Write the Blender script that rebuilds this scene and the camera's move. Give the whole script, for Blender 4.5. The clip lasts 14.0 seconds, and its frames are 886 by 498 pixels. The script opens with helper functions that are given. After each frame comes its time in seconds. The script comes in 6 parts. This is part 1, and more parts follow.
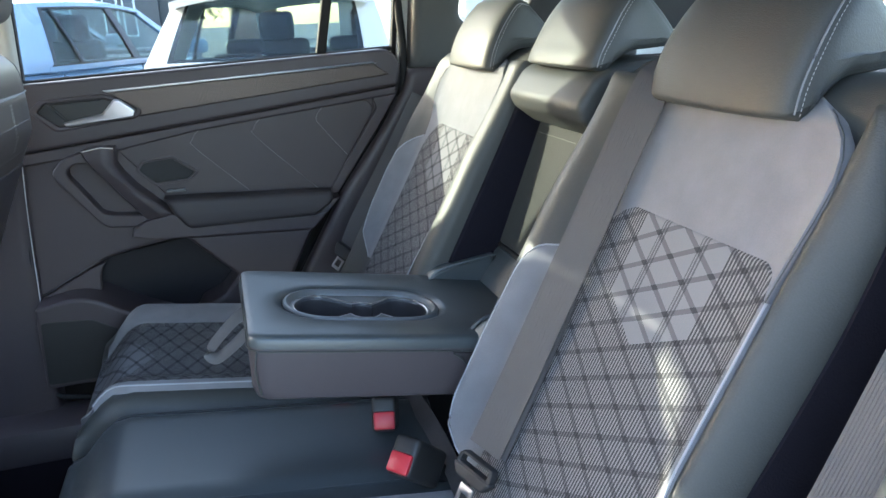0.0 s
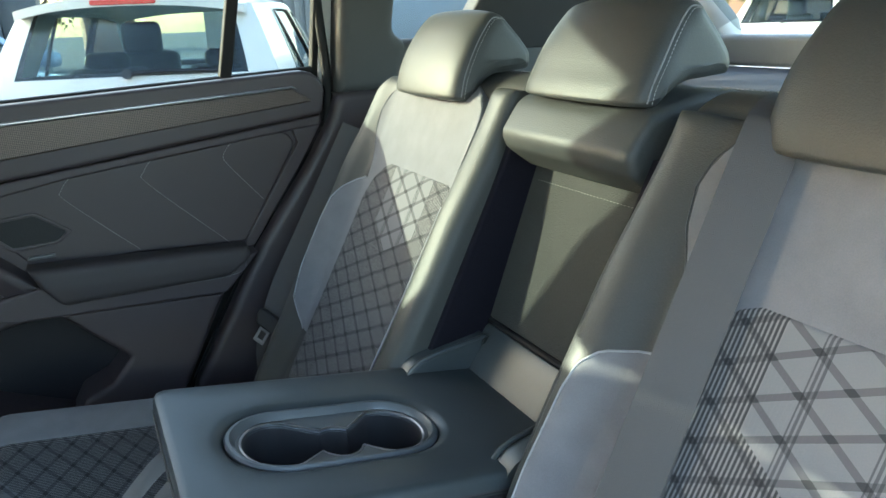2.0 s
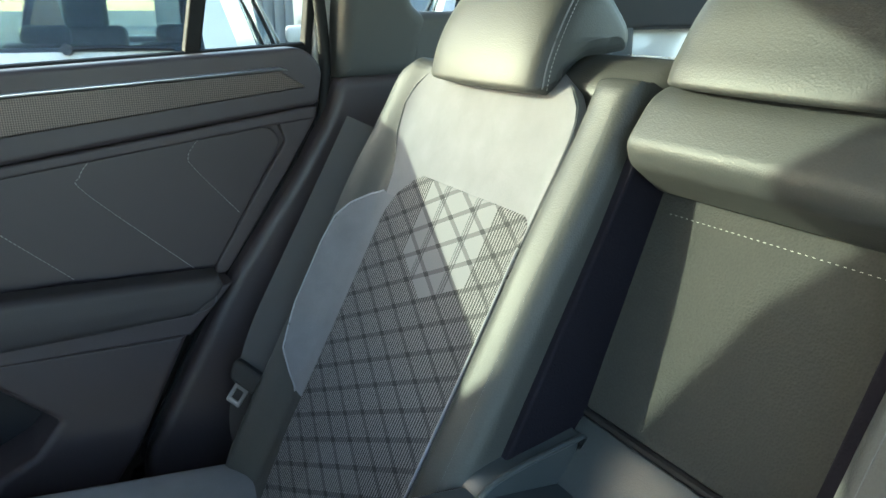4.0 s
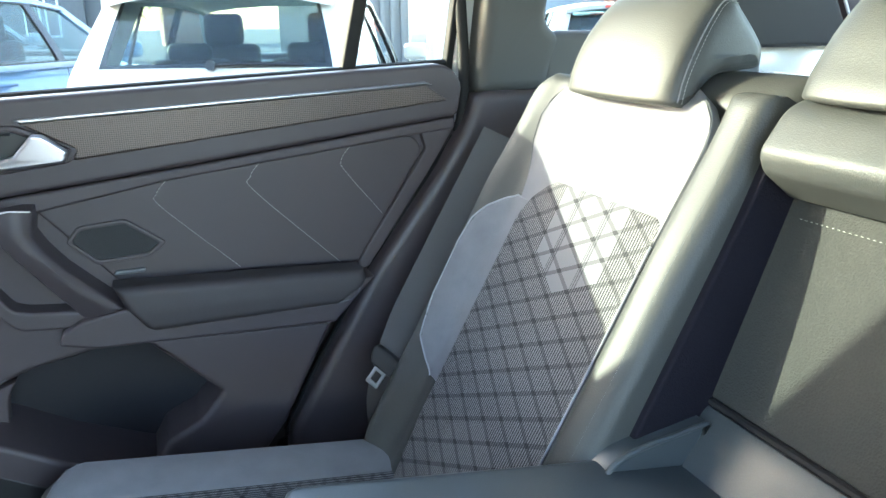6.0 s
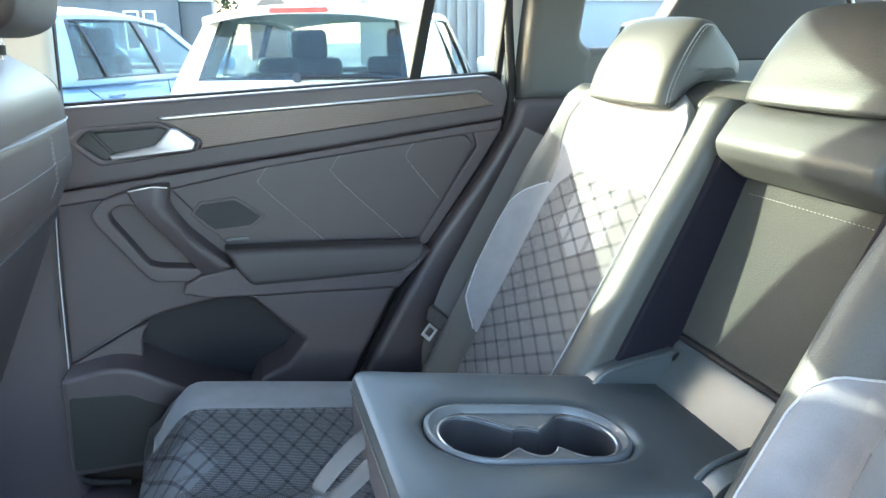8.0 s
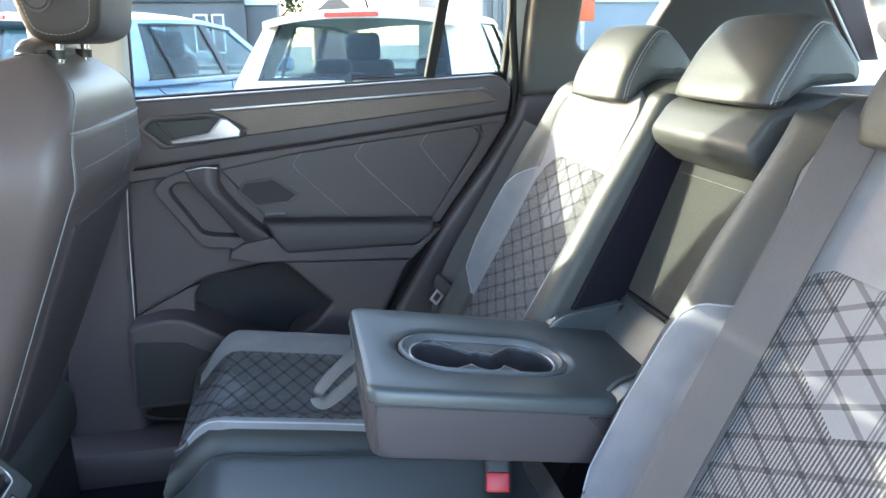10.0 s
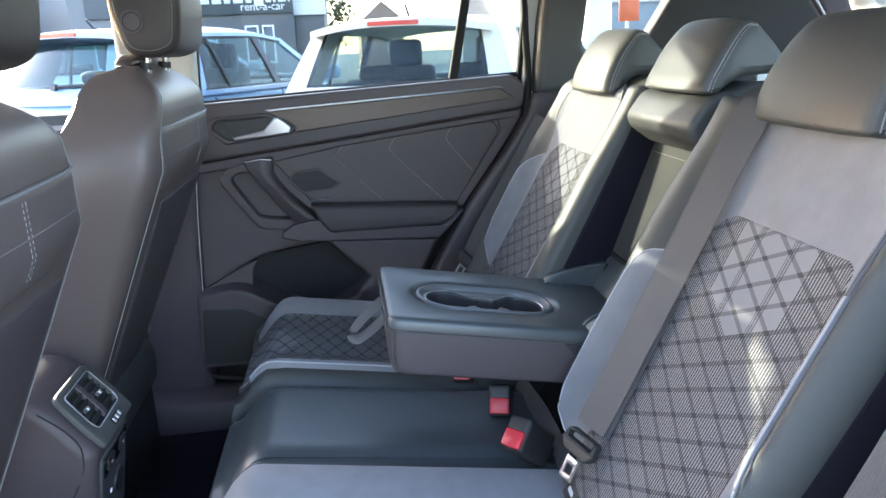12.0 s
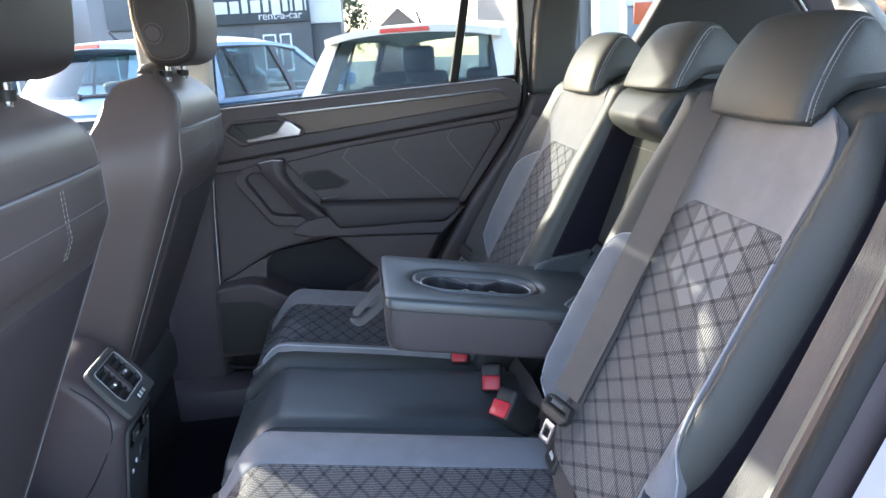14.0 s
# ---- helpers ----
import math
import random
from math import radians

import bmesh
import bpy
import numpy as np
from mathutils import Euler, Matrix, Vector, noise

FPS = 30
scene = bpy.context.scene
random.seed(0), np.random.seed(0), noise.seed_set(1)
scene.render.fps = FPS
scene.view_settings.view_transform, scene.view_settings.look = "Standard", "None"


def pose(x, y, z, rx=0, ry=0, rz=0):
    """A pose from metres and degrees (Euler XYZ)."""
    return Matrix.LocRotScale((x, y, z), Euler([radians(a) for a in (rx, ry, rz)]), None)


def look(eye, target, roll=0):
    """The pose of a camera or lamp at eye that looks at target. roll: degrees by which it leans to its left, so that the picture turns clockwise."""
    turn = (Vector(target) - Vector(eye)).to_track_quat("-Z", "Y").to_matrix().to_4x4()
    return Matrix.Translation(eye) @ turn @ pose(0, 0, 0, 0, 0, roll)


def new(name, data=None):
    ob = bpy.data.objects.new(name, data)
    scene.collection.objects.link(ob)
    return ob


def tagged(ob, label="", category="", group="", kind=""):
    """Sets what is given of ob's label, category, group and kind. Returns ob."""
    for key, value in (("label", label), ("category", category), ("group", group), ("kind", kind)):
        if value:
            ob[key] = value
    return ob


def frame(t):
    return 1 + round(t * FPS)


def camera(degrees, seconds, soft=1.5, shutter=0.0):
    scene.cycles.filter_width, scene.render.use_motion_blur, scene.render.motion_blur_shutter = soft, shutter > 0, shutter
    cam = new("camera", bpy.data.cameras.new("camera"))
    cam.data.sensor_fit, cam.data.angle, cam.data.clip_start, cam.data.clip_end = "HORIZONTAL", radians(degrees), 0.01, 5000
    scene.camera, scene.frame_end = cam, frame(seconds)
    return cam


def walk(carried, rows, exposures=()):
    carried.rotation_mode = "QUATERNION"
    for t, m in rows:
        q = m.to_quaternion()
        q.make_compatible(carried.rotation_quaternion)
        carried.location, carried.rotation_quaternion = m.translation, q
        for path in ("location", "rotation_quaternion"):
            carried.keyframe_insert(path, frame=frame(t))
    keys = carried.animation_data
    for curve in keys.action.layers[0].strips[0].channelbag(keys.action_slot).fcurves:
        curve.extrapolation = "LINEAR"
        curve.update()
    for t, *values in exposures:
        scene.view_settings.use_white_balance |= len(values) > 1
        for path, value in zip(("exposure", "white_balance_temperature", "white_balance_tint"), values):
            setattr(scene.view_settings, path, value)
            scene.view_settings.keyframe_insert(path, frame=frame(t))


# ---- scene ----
from mathutils.geometry import tessellate_polygon

cam = camera(62.8, 14.0)
PATH = [
    (0, (0.047, -0.931, 1.306), (0.586, 0.895, 0.692), -2.3),
    (0.5, (0.024, -0.857, 1.306), (0.633, 0.945, 0.69), -2.4),
    (1, (0.015, -0.79, 1.31), (0.71, 0.986, 0.706), -2.4),
    (1.5, (0.017, -0.713, 1.313), (0.791, 1.03, 0.712), -2.3),
    (2, (0.021, -0.628, 1.32), (0.866, 1.081, 0.715), -2.3),
    (2.2, (0.024, -0.596, 1.32), (0.897, 1.099, 0.716), -2.1),
    (4.3, (0.058, -0.294, 1.288), (1.013, 1.344, 0.65), -0.2),
    (4.5, (0.049, -0.292, 1.285), (0.99, 1.356, 0.653), -0.2),
    (5, (0.023, -0.297, 1.283), (0.904, 1.387, 0.661), -0.0),
    (5.5, (0.001, -0.322, 1.289), (0.799, 1.409, 0.683), -0.3),
    (6, (-0.015, -0.365, 1.298), (0.694, 1.408, 0.705), -0.6),
    (6.5, (-0.026, -0.417, 1.3), (0.608, 1.388, 0.718), -0.9),
    (7, (-0.034, -0.469, 1.306), (0.55, 1.356, 0.733), -0.9),
    (7.5, (-0.043, -0.527, 1.306), (0.507, 1.311, 0.742), -0.9),
    (8, (-0.054, -0.599, 1.306), (0.47, 1.249, 0.748), -0.8),
    (10.5, (-0.004, -0.888, 1.311), (0.328, 1.006, 0.761), -1.3),
    (11, (-0.014, -0.963, 1.312), (0.282, 0.937, 0.765), -1.8),
    (11.5, (-0.007, -1.014, 1.312), (0.258, 0.893, 0.769), -2.2),
    (12, (0.006, -1.055, 1.311), (0.248, 0.857, 0.774), -2.5),
    (12.5, (0.015, -1.087, 1.31), (0.238, 0.828, 0.777), -2.8),
    (13, (0.019, -1.113, 1.309), (0.227, 0.805, 0.781), -3.1),
    (13.5, (0.026, -1.138, 1.307), (0.225, 0.783, 0.784), -3.3),
    (14, (0.033, -1.161, 1.308), (0.225, 0.76, 0.788), -3.4),
]
EXPOSURES = [(0.0, 3.85, 6250, 14), (1.0, 3.8, 6300, 10), (2.0, 3.6, 6350, 4), (4.5, 3.92, 6300, 2), (5.0, 4.22, 6300, 4), (5.5, 4.45, 6250, 8), (6.5, 4.7, 6250, 10), (7.5, 4.87, 6250, 8), (8.2, 4.78, 6250, 9), (10.5, 4.3, 6330, 14), (12.0, 4.0, 6350, 17), (14.0, 3.8, 6330, 20)]
walk(cam, [(t, look(eye, target, roll)) for t, eye, target, roll in PATH], EXPOSURES)

# ---------------------------------------------------------------- world and sun
SUN_DIR = Vector((-0.714, 0.643, 0.28)).normalized()
world = bpy.data.worlds.new("world")
scene.world = world
world.use_nodes = True
wn, wl = world.node_tree.nodes, world.node_tree.links
sky = wn.new("ShaderNodeTexSky")
sky.sky_type = "NISHITA"
sky.sun_disc = False
sky.sun_elevation = math.asin(SUN_DIR.z)
sky.sun_rotation = math.atan2(SUN_DIR.x, SUN_DIR.y)
sky.air_density, sky.dust_density, sky.ozone_density = 1.0, 1.6, 1.0
wl.new(sky.outputs[0], wn["Background"].inputs[0])
wn["Background"].inputs[1].default_value = 0.15
sun = new("sun", bpy.data.lights.new("sun", "SUN"))
sun.data.energy, sun.data.angle, sun.data.color = 1.3, radians(0.6), (0.97, 1.0, 0.76)
sun.rotation_mode = "QUATERNION"
sun.rotation_quaternion = SUN_DIR.to_track_quat("Z", "Y")
sun.location = (-7, 6, 9)

# ---------------------------------------------------------------- materials
MATS = {}


def material(name, color, rough=0.5, metal=0.0, bump=0.0, scale=400.0, vary=0.15, stain=3.0, coat=0.0, sheen=0.0, spec=0.5, weave=False):
    """A principled surface with grain and slow variation in colour, both at real size."""
    if name in MATS:
        return MATS[name]
    m = bpy.data.materials.new(name)
    m.use_nodes = True
    n, l = m.node_tree.nodes, m.node_tree.links
    p = n["Principled BSDF"]
    p.inputs["Roughness"].default_value = rough
    p.inputs["Metallic"].default_value = metal
    p.inputs["Coat Weight"].default_value = coat
    p.inputs["Coat Roughness"].default_value = 0.05
    p.inputs["Sheen Weight"].default_value = sheen
    p.inputs["Specular IOR Level"].default_value = spec
    tc = n.new("ShaderNodeTexCoord")
    slow = n.new("ShaderNodeTexNoise")
    slow.inputs["Scale"].default_value = stain
    slow.inputs["Detail"].default_value = 5
    fine = n.new("ShaderNodeTexVoronoi" if weave else "ShaderNodeTexNoise")
    fine.inputs["Scale"].default_value = scale
    for t in (slow, fine):
        l.new(tc.outputs["Object"], t.inputs["Vector"])
    mix = n.new("ShaderNodeMix")
    mix.data_type = "RGBA"
    mix.inputs[6].default_value = (*[c * (1 - vary) for c in color], 1)
    mix.inputs[7].default_value = (*[min(1, c * (1 + vary)) for c in color], 1)
    both = n.new("ShaderNodeMath")
    both.operation = "MULTIPLY_ADD"
    both.inputs[1].default_value = 0.4
    l.new(fine.outputs[0], both.inputs[0])
    half = n.new("ShaderNodeMath")
    half.operation = "MULTIPLY"
    half.inputs[1].default_value = 0.7
    l.new(slow.outputs[0], half.inputs[0])
    l.new(half.outputs[0], both.inputs[2])
    l.new(both.outputs[0], mix.inputs[0])
    l.new(mix.outputs[2], p.inputs["Base Color"])
    rr = n.new("ShaderNodeMapRange")
    rr.inputs[3].default_value, rr.inputs[4].default_value = max(0.02, rough - 0.08), min(1, rough + 0.08)
    l.new(slow.outputs[0], rr.inputs[0])
    l.new(rr.outputs[0], p.inputs["Roughness"])
    if bump:
        b = n.new("ShaderNodeBump")
        b.inputs["Strength"].default_value = bump
        b.inputs["Distance"].default_value = 0.0006
        l.new(fine.outputs[0], b.inputs["Height"])
        l.new(b.outputs[0], p.inputs["Normal"])
    MATS[name] = m
    return m


def glass_material(name, tint, gloss=0.03):
    """Thin clear pane: straight through, with a Fresnel gloss."""
    m = bpy.data.materials.new(name)
    m.use_nodes = True
    n, l = m.node_tree.nodes, m.node_tree.links
    tr, gl, fr, mx = (n.new("ShaderNode" + k) for k in ("BsdfTransparent", "BsdfGlossy", "LayerWeight", "MixShader"))
    tr.inputs[0].default_value = (*tint, 1)
    gl.inputs["Roughness"].default_value = gloss
    rise = n.new("ShaderNodeMath")
    rise.operation = "POWER"
    rise.inputs[1].default_value = 5.0
    fac = n.new("ShaderNodeMath")
    fac.operation = "MULTIPLY_ADD"
    fac.inputs[1].default_value, fac.inputs[2].default_value = 0.7, 0.035
    l.new(fr.outputs["Facing"], rise.inputs[0])
    l.new(rise.outputs[0], fac.inputs[0])
    l.new(fac.outputs[0], mx.inputs[0])
    l.new(tr.outputs[0], mx.inputs[1])
    l.new(gl.outputs[0], mx.inputs[2])
    l.new(mx.outputs[0], n["Material Output"].inputs[0])
    return m


LEATHER = material("black_leather", (0.046, 0.048, 0.046), 0.50, bump=0.26, scale=650, vary=0.22, stain=6, weave=True, spec=0.38)
LEATHER_MID = material("black_smooth_leather", (0.052, 0.060, 0.064), 0.36, bump=0.10, scale=800, vary=0.2, stain=5, weave=True)
SUEDE = material("grey_suede", (0.160, 0.160, 0.172), 0.95, bump=0.35, scale=900, vary=0.34, stain=30, sheen=0.25, spec=0.2)
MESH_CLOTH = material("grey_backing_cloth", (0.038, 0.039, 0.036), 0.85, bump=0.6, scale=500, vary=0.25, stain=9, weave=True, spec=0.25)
PLASTIC = material("dark_grey_plastic", (0.058, 0.045, 0.049), 0.55, bump=0.25, scale=900, vary=0.12, stain=4)
PLASTIC_SOFT = material("soft_touch_plastic", (0.051, 0.040, 0.044), 0.5, bump=0.18, scale=1100, vary=0.1, stain=5)
SEAT_BROWN = material("dark_brown_grey_leather", (0.094, 0.074, 0.071), 0.42, bump=0.14, scale=700, vary=0.15, stain=5, weave=True)
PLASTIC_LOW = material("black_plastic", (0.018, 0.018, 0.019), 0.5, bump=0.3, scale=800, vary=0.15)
HEADREST_BROWN = material("brown_black_headrest_leather", (0.036, 0.029, 0.028), 0.52, bump=0.18, scale=700, vary=0.2, stain=5, weave=True, spec=0.4)
LEATHER_SIDE = material("brown_black_leather", (0.062, 0.051, 0.055), 0.5, bump=0.12, scale=700, vary=0.15, stain=5, weave=True)
PILLAR_DARK = material("dark_pillar_plastic", (0.055, 0.056, 0.055), 0.6, bump=0.2, scale=900, vary=0.12)
DOOR_LEATHER = material("soft_black_leather", (0.040, 0.034, 0.037), 0.6, bump=0.15, scale=700, vary=0.15, stain=5, weave=True, spec=0.35)
# Pocket surface near black: the cavity's deep shade is put into its colour.
POCKET = material("pocket_plastic_with_painted_shade", (0.016, 0.015, 0.018), 0.85, bump=0.3, scale=800, vary=0.15)
RUBBER = material("black_rubber", (0.012, 0.012, 0.013), 0.68, vary=0.2, spec=0.3)
GLOSS_BLACK = material("gloss_black", (0.01, 0.01, 0.011), 0.18, vary=0.1)
CHROME = material("satin_chrome", (0.56, 0.55, 0.57), 0.38, metal=1.0, vary=0.05)
CHROME_POST = material("polished_chrome", (0.8, 0.8, 0.8), 0.1, metal=1.0, vary=0.05)
PIPING = material("pale_grey_piping", (0.30, 0.31, 0.33), 0.6, vary=0.1, scale=300)
PIPING_DARK = material("grey_piping", (0.2, 0.2, 0.205), 0.6, vary=0.1, scale=300)
THREAD = material("white_thread", (0.34, 0.34, 0.32), 0.8, vary=0.1)
WEBBING = material("seat_belt_webbing", (0.062, 0.058, 0.058), 0.5, bump=0.4, scale=1200, vary=0.15)
RED = material("red_button", (0.42, 0.02, 0.03), 0.4, vary=0.1)
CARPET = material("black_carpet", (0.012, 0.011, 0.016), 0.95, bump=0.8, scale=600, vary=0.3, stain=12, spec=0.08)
SILL = material("grey_painted_sill", (0.3, 0.31, 0.31), 0.5, vary=0.06)
HEADLINER = material("pale_headliner_cloth", (0.5, 0.49, 0.46), 0.85, bump=0.3, scale=900, vary=0.06)
WHITE_PAINT = material("white_car_paint", (0.56, 0.545, 0.505), 0.3, vary=0.03, coat=0.5)
BLUE_PAINT = material("light_blue_car_paint", (0.20, 0.30, 0.44), 0.3, metal=0.0, vary=0.04, coat=0.7)
BODY_PAINT = material("pale_body_paint", (0.46, 0.44, 0.46), 0.3, vary=0.03, coat=1.0)
SILVER_PAINT = material("pale_silver_blue_paint", (0.24, 0.27, 0.31), 0.3, metal=0.0, vary=0.04, coat=0.7)
BLUE_WALL = material("pale_blue_wall", (0.25, 0.30, 0.33), 0.7, vary=0.1, scale=20, stain=0.6)
PALE_WALL = material("pale_grey_wall", (0.2, 0.205, 0.205), 0.8, vary=0.1, scale=20, stain=0.6)
PILLAR_TRIM = material("grey_green_plastic", (0.15, 0.15, 0.13), 0.5, bump=0.2, scale=900, vary=0.1)
TYRE = material("tyre_rubber", (0.02, 0.02, 0.02), 0.8, bump=0.4, scale=200)
ALLOY = material("alloy_wheel", (0.30, 0.30, 0.31), 0.35, metal=0.9)
LAMP_RED = material("red_lamp_lens", (0.5, 0.015, 0.02), 0.15, vary=0.1, coat=0.6)
ASPHALT = material("worn_pale_asphalt", (0.11, 0.107, 0.103), 0.85, bump=0.9, scale=90, vary=0.3, stain=0.5)
GREY_CLAD = material("grey_cladding", (0.10, 0.108, 0.115), 0.6, vary=0.12, scale=40, stain=0.7)
DARK_SIGN = material("dark_sign_panel", (0.05, 0.065, 0.075), 0.5, vary=0.1, scale=30)
WHITE_WALL = material("white_rendered_wall", (0.75, 0.76, 0.76), 0.8, vary=0.08, scale=30, stain=0.8)
BRICK_WALL = material("brown_brick_wall", (0.28, 0.16, 0.11), 0.85, bump=0.5, scale=20, vary=0.3)
ROOF_TILE = material("brown_roof_tiles", (0.2, 0.15, 0.12), 0.8, bump=0.5, scale=15, vary=0.25)
DARK_GLAZING = material("dark_window_glass", (0.03, 0.04, 0.05), 0.06, vary=0.2, coat=0.5)
LEAF = material("evergreen_leaves", (0.05, 0.075, 0.03), 0.7, vary=0.4, stain=2)
LEAF_DRY = material("dry_yellow_leaves", (0.30, 0.26, 0.12), 0.8, vary=0.4, stain=2)
BARK = material("brown_bark", (0.12, 0.09, 0.065), 0.9, bump=0.8, scale=30, vary=0.3)
ORANGE = material("orange_sign_panel", (0.75, 0.16, 0.06), 0.5, vary=0.1)
STEEL = material("painted_steel", (0.6, 0.61, 0.62), 0.45, vary=0.08)
GRILLE = material("black_grille", (0.012, 0.012, 0.013), 0.5, bump=1.0, scale=700, weave=True)
WELL = material("dark_moulded_plastic", (0.035, 0.033, 0.036), 0.35, vary=0.15)
TRAY = material("satin_grey_tray", (0.10, 0.105, 0.11), 0.35, vary=0.08)
GLASS_CAR = glass_material("parked_car_glass", (0.78, 0.87, 0.87))
GLASS_TINT = glass_material("green_tinted_car_glass", (0.735, 0.752, 0.742))


def carbon_material():
    """Fine stamped weave in dark bronze-grey."""
    m = bpy.data.materials.new("carbon_look_strip")
    m.use_nodes = True
    n, l = m.node_tree.nodes, m.node_tree.links
    p = n["Principled BSDF"]
    p.inputs["Roughness"].default_value = 0.38
    p.inputs["Metallic"].default_value = 0.4
    tc = n.new("ShaderNodeTexCoord")
    mp = n.new("ShaderNodeMapping")
    mp.inputs["Rotation"].default_value = (0, radians(45), 0)
    mp.inputs["Scale"].default_value = (520, 1, 520)
    ck = n.new("ShaderNodeTexChecker")
    ck.inputs["Scale"].default_value = 1.0
    ck.inputs["Color1"].default_value = (0.150, 0.118, 0.105, 1)
    ck.inputs["Color2"].default_value = (0.050, 0.039, 0.036, 1)
    b = n.new("ShaderNodeBump")
    b.inputs["Strength"].default_value = 0.6
    b.inputs["Distance"].default_value = 0.0008
    l.new(tc.outputs["Object"], mp.inputs["Vector"])
    l.new(mp.outputs[0], ck.inputs["Vector"])
    l.new(ck.outputs["Color"], p.inputs["Base Color"])
    l.new(ck.outputs["Fac"], b.inputs["Height"])
    l.new(b.outputs[0], p.inputs["Normal"])
    return m


CARBON = carbon_material()


def quilt_material(name, pale):
    """Ribbed grey cloth with a woven grid of dark lines, fine ribs and groups of plain pale lozenges."""
    m = bpy.data.materials.new(name)
    m.use_nodes = True
    n, l = m.node_tree.nodes, m.node_tree.links
    p = n["Principled BSDF"]
    p.inputs["Roughness"].default_value = 0.9
    p.inputs["Specular IOR Level"].default_value = 0.25
    uv = n.new("ShaderNodeUVMap")
    sep = n.new("ShaderNodeSeparateXYZ")
    l.new(uv.outputs[0], sep.inputs[0])

    def mth(op, a, b=None, c=None):
        k = n.new("ShaderNodeMath")
        k.operation = op
        for i, v in enumerate((a, b, c)):
            if v is None:
                continue
            if isinstance(v, (int, float)):
                k.inputs[i].default_value = v
            else:
                l.new(v, k.inputs[i])
        return k.outputs[0]

    u = sep.outputs[0]
    v = sep.outputs[1]

    def line(field, half):
        return mth("LESS_THAN", mth("ABSOLUTE", mth("SUBTRACT", mth("FRACT", field), 0.5)), half)

    fa = mth("ADD", mth("DIVIDE", mth("SUBTRACT", mth("ADD", mth("MULTIPLY", u, 0.535), v), 0.353), 0.0325), 0.5)
    fb = mth("ADD", mth("DIVIDE", mth("SUBTRACT", mth("SUBTRACT", v, mth("MULTIPLY", u, 0.535)), 0.3412), 0.0328), 0.5)
    lines = mth("MAXIMUM", line(fa, 0.09), line(fb, 0.09))
    knots = mth("MULTIPLY", line(fa, 0.10), line(fb, 0.10))
    # plain pale lozenges: a group at the top (wedge pointing down) and one at the foot
    off = mth("ABSOLUTE", mth("ADD", u, 0.025))
    top = mth("MULTIPLY", mth("LESS_THAN", off, 0.064), mth("GREATER_THAN", mth("SUBTRACT", v, mth("MULTIPLY", off, 0.535)), pale[0]))
    low = mth("MULTIPLY", mth("LESS_THAN", off, 0.064), mth("LESS_THAN", mth("ADD", v, mth("MULTIPLY", off, 0.535)), pale[1]))
    plain = mth("MAXIMUM", top, mth("MULTIPLY", low, pale[2]))
    ribs = mth("GREATER_THAN", mth("FRACT", mth("DIVIDE", u, 0.0040)), 0.56)
    stripes = mth("MULTIPLY", mth("MULTIPLY", line(mth("ADD", mth("DIVIDE", mth("SUBTRACT", u, 0.004), 0.06), 0.5), 0.09), mth("SUBTRACT", 1.0, ribs)), plain)
    grain = n.new("ShaderNodeTexNoise")
    grain.inputs["Scale"].default_value = 900
    l.new(uv.outputs[0], grain.inputs["Vector"])

    def blend(fac, a, b):
        k = n.new("ShaderNodeMix")
        k.data_type = "RGBA"
        l.new(fac, k.inputs[0])
        for i, c in ((6, a), (7, b)):
            if isinstance(c, tuple):
                k.inputs[i].default_value = (*c, 1)
            else:
                l.new(c, k.inputs[i])
        return k.outputs[2]

    ribbed = blend(ribs, (0.050, 0.050, 0.053), (0.235, 0.228, 0.23))
    flat = blend(plain, ribbed, (0.205, 0.205, 0.215))
    striped = blend(mth("MULTIPLY", stripes, 0.7), flat, (0.05, 0.05, 0.055))
    dark = blend(mth("MULTIPLY", lines, 0.5), striped, (0.03, 0.03, 0.033))
    knotted = blend(mth("MULTIPLY", knots, 0.7), dark, (0.018, 0.018, 0.02))
    noisy = blend(mth("MULTIPLY", grain.outputs[0], 0.2), knotted, (0.06, 0.06, 0.064))
    l.new(noisy, p.inputs["Base Color"])
    b = n.new("ShaderNodeBump")
    b.inputs["Strength"].default_value = 0.5
    b.inputs["Distance"].default_value = 0.0012
    l.new(mth("SUBTRACT", mth("ADD", mth("MULTIPLY", ribs, 0.3), mth("MULTIPLY", grain.outputs[0], 0.3)), mth("MULTIPLY", lines, 0.8)), b.inputs["Height"])
    l.new(b.outputs[0], p.inputs["Normal"])
    return m


QUILT_BACK = quilt_material("quilted_back_cloth", (0.337, 0.165, 0.22))
QUILT_SEAT = quilt_material("quilted_seat_cloth", (0.36, -0.115, 0.8))


# ---------------------------------------------------------------- building tools
def part(name, bm, mat, parent=None, label="", smooth=40):
    me = bpy.data.meshes.new(name)
    bmesh.ops.recalc_face_normals(bm, faces=bm.faces[:])
    bm.to_mesh(me)
    bm.free()
    me.materials.append(mat)
    if smooth:
        for f in me.polygons:
            f.use_smooth = True
        me.set_sharp_from_angle(angle=radians(smooth))
    ob = new(name, me)
    if parent is not None:
        ob.parent = parent
    if label:
        tagged(ob, label)
    return ob


def thing(name, label, category, group="", kind="", at=(0, 0, 0)):
    ob = new(name)
    ob.empty_display_size = 0.05
    ob.location = at
    return tagged(ob, label, category, group, kind)


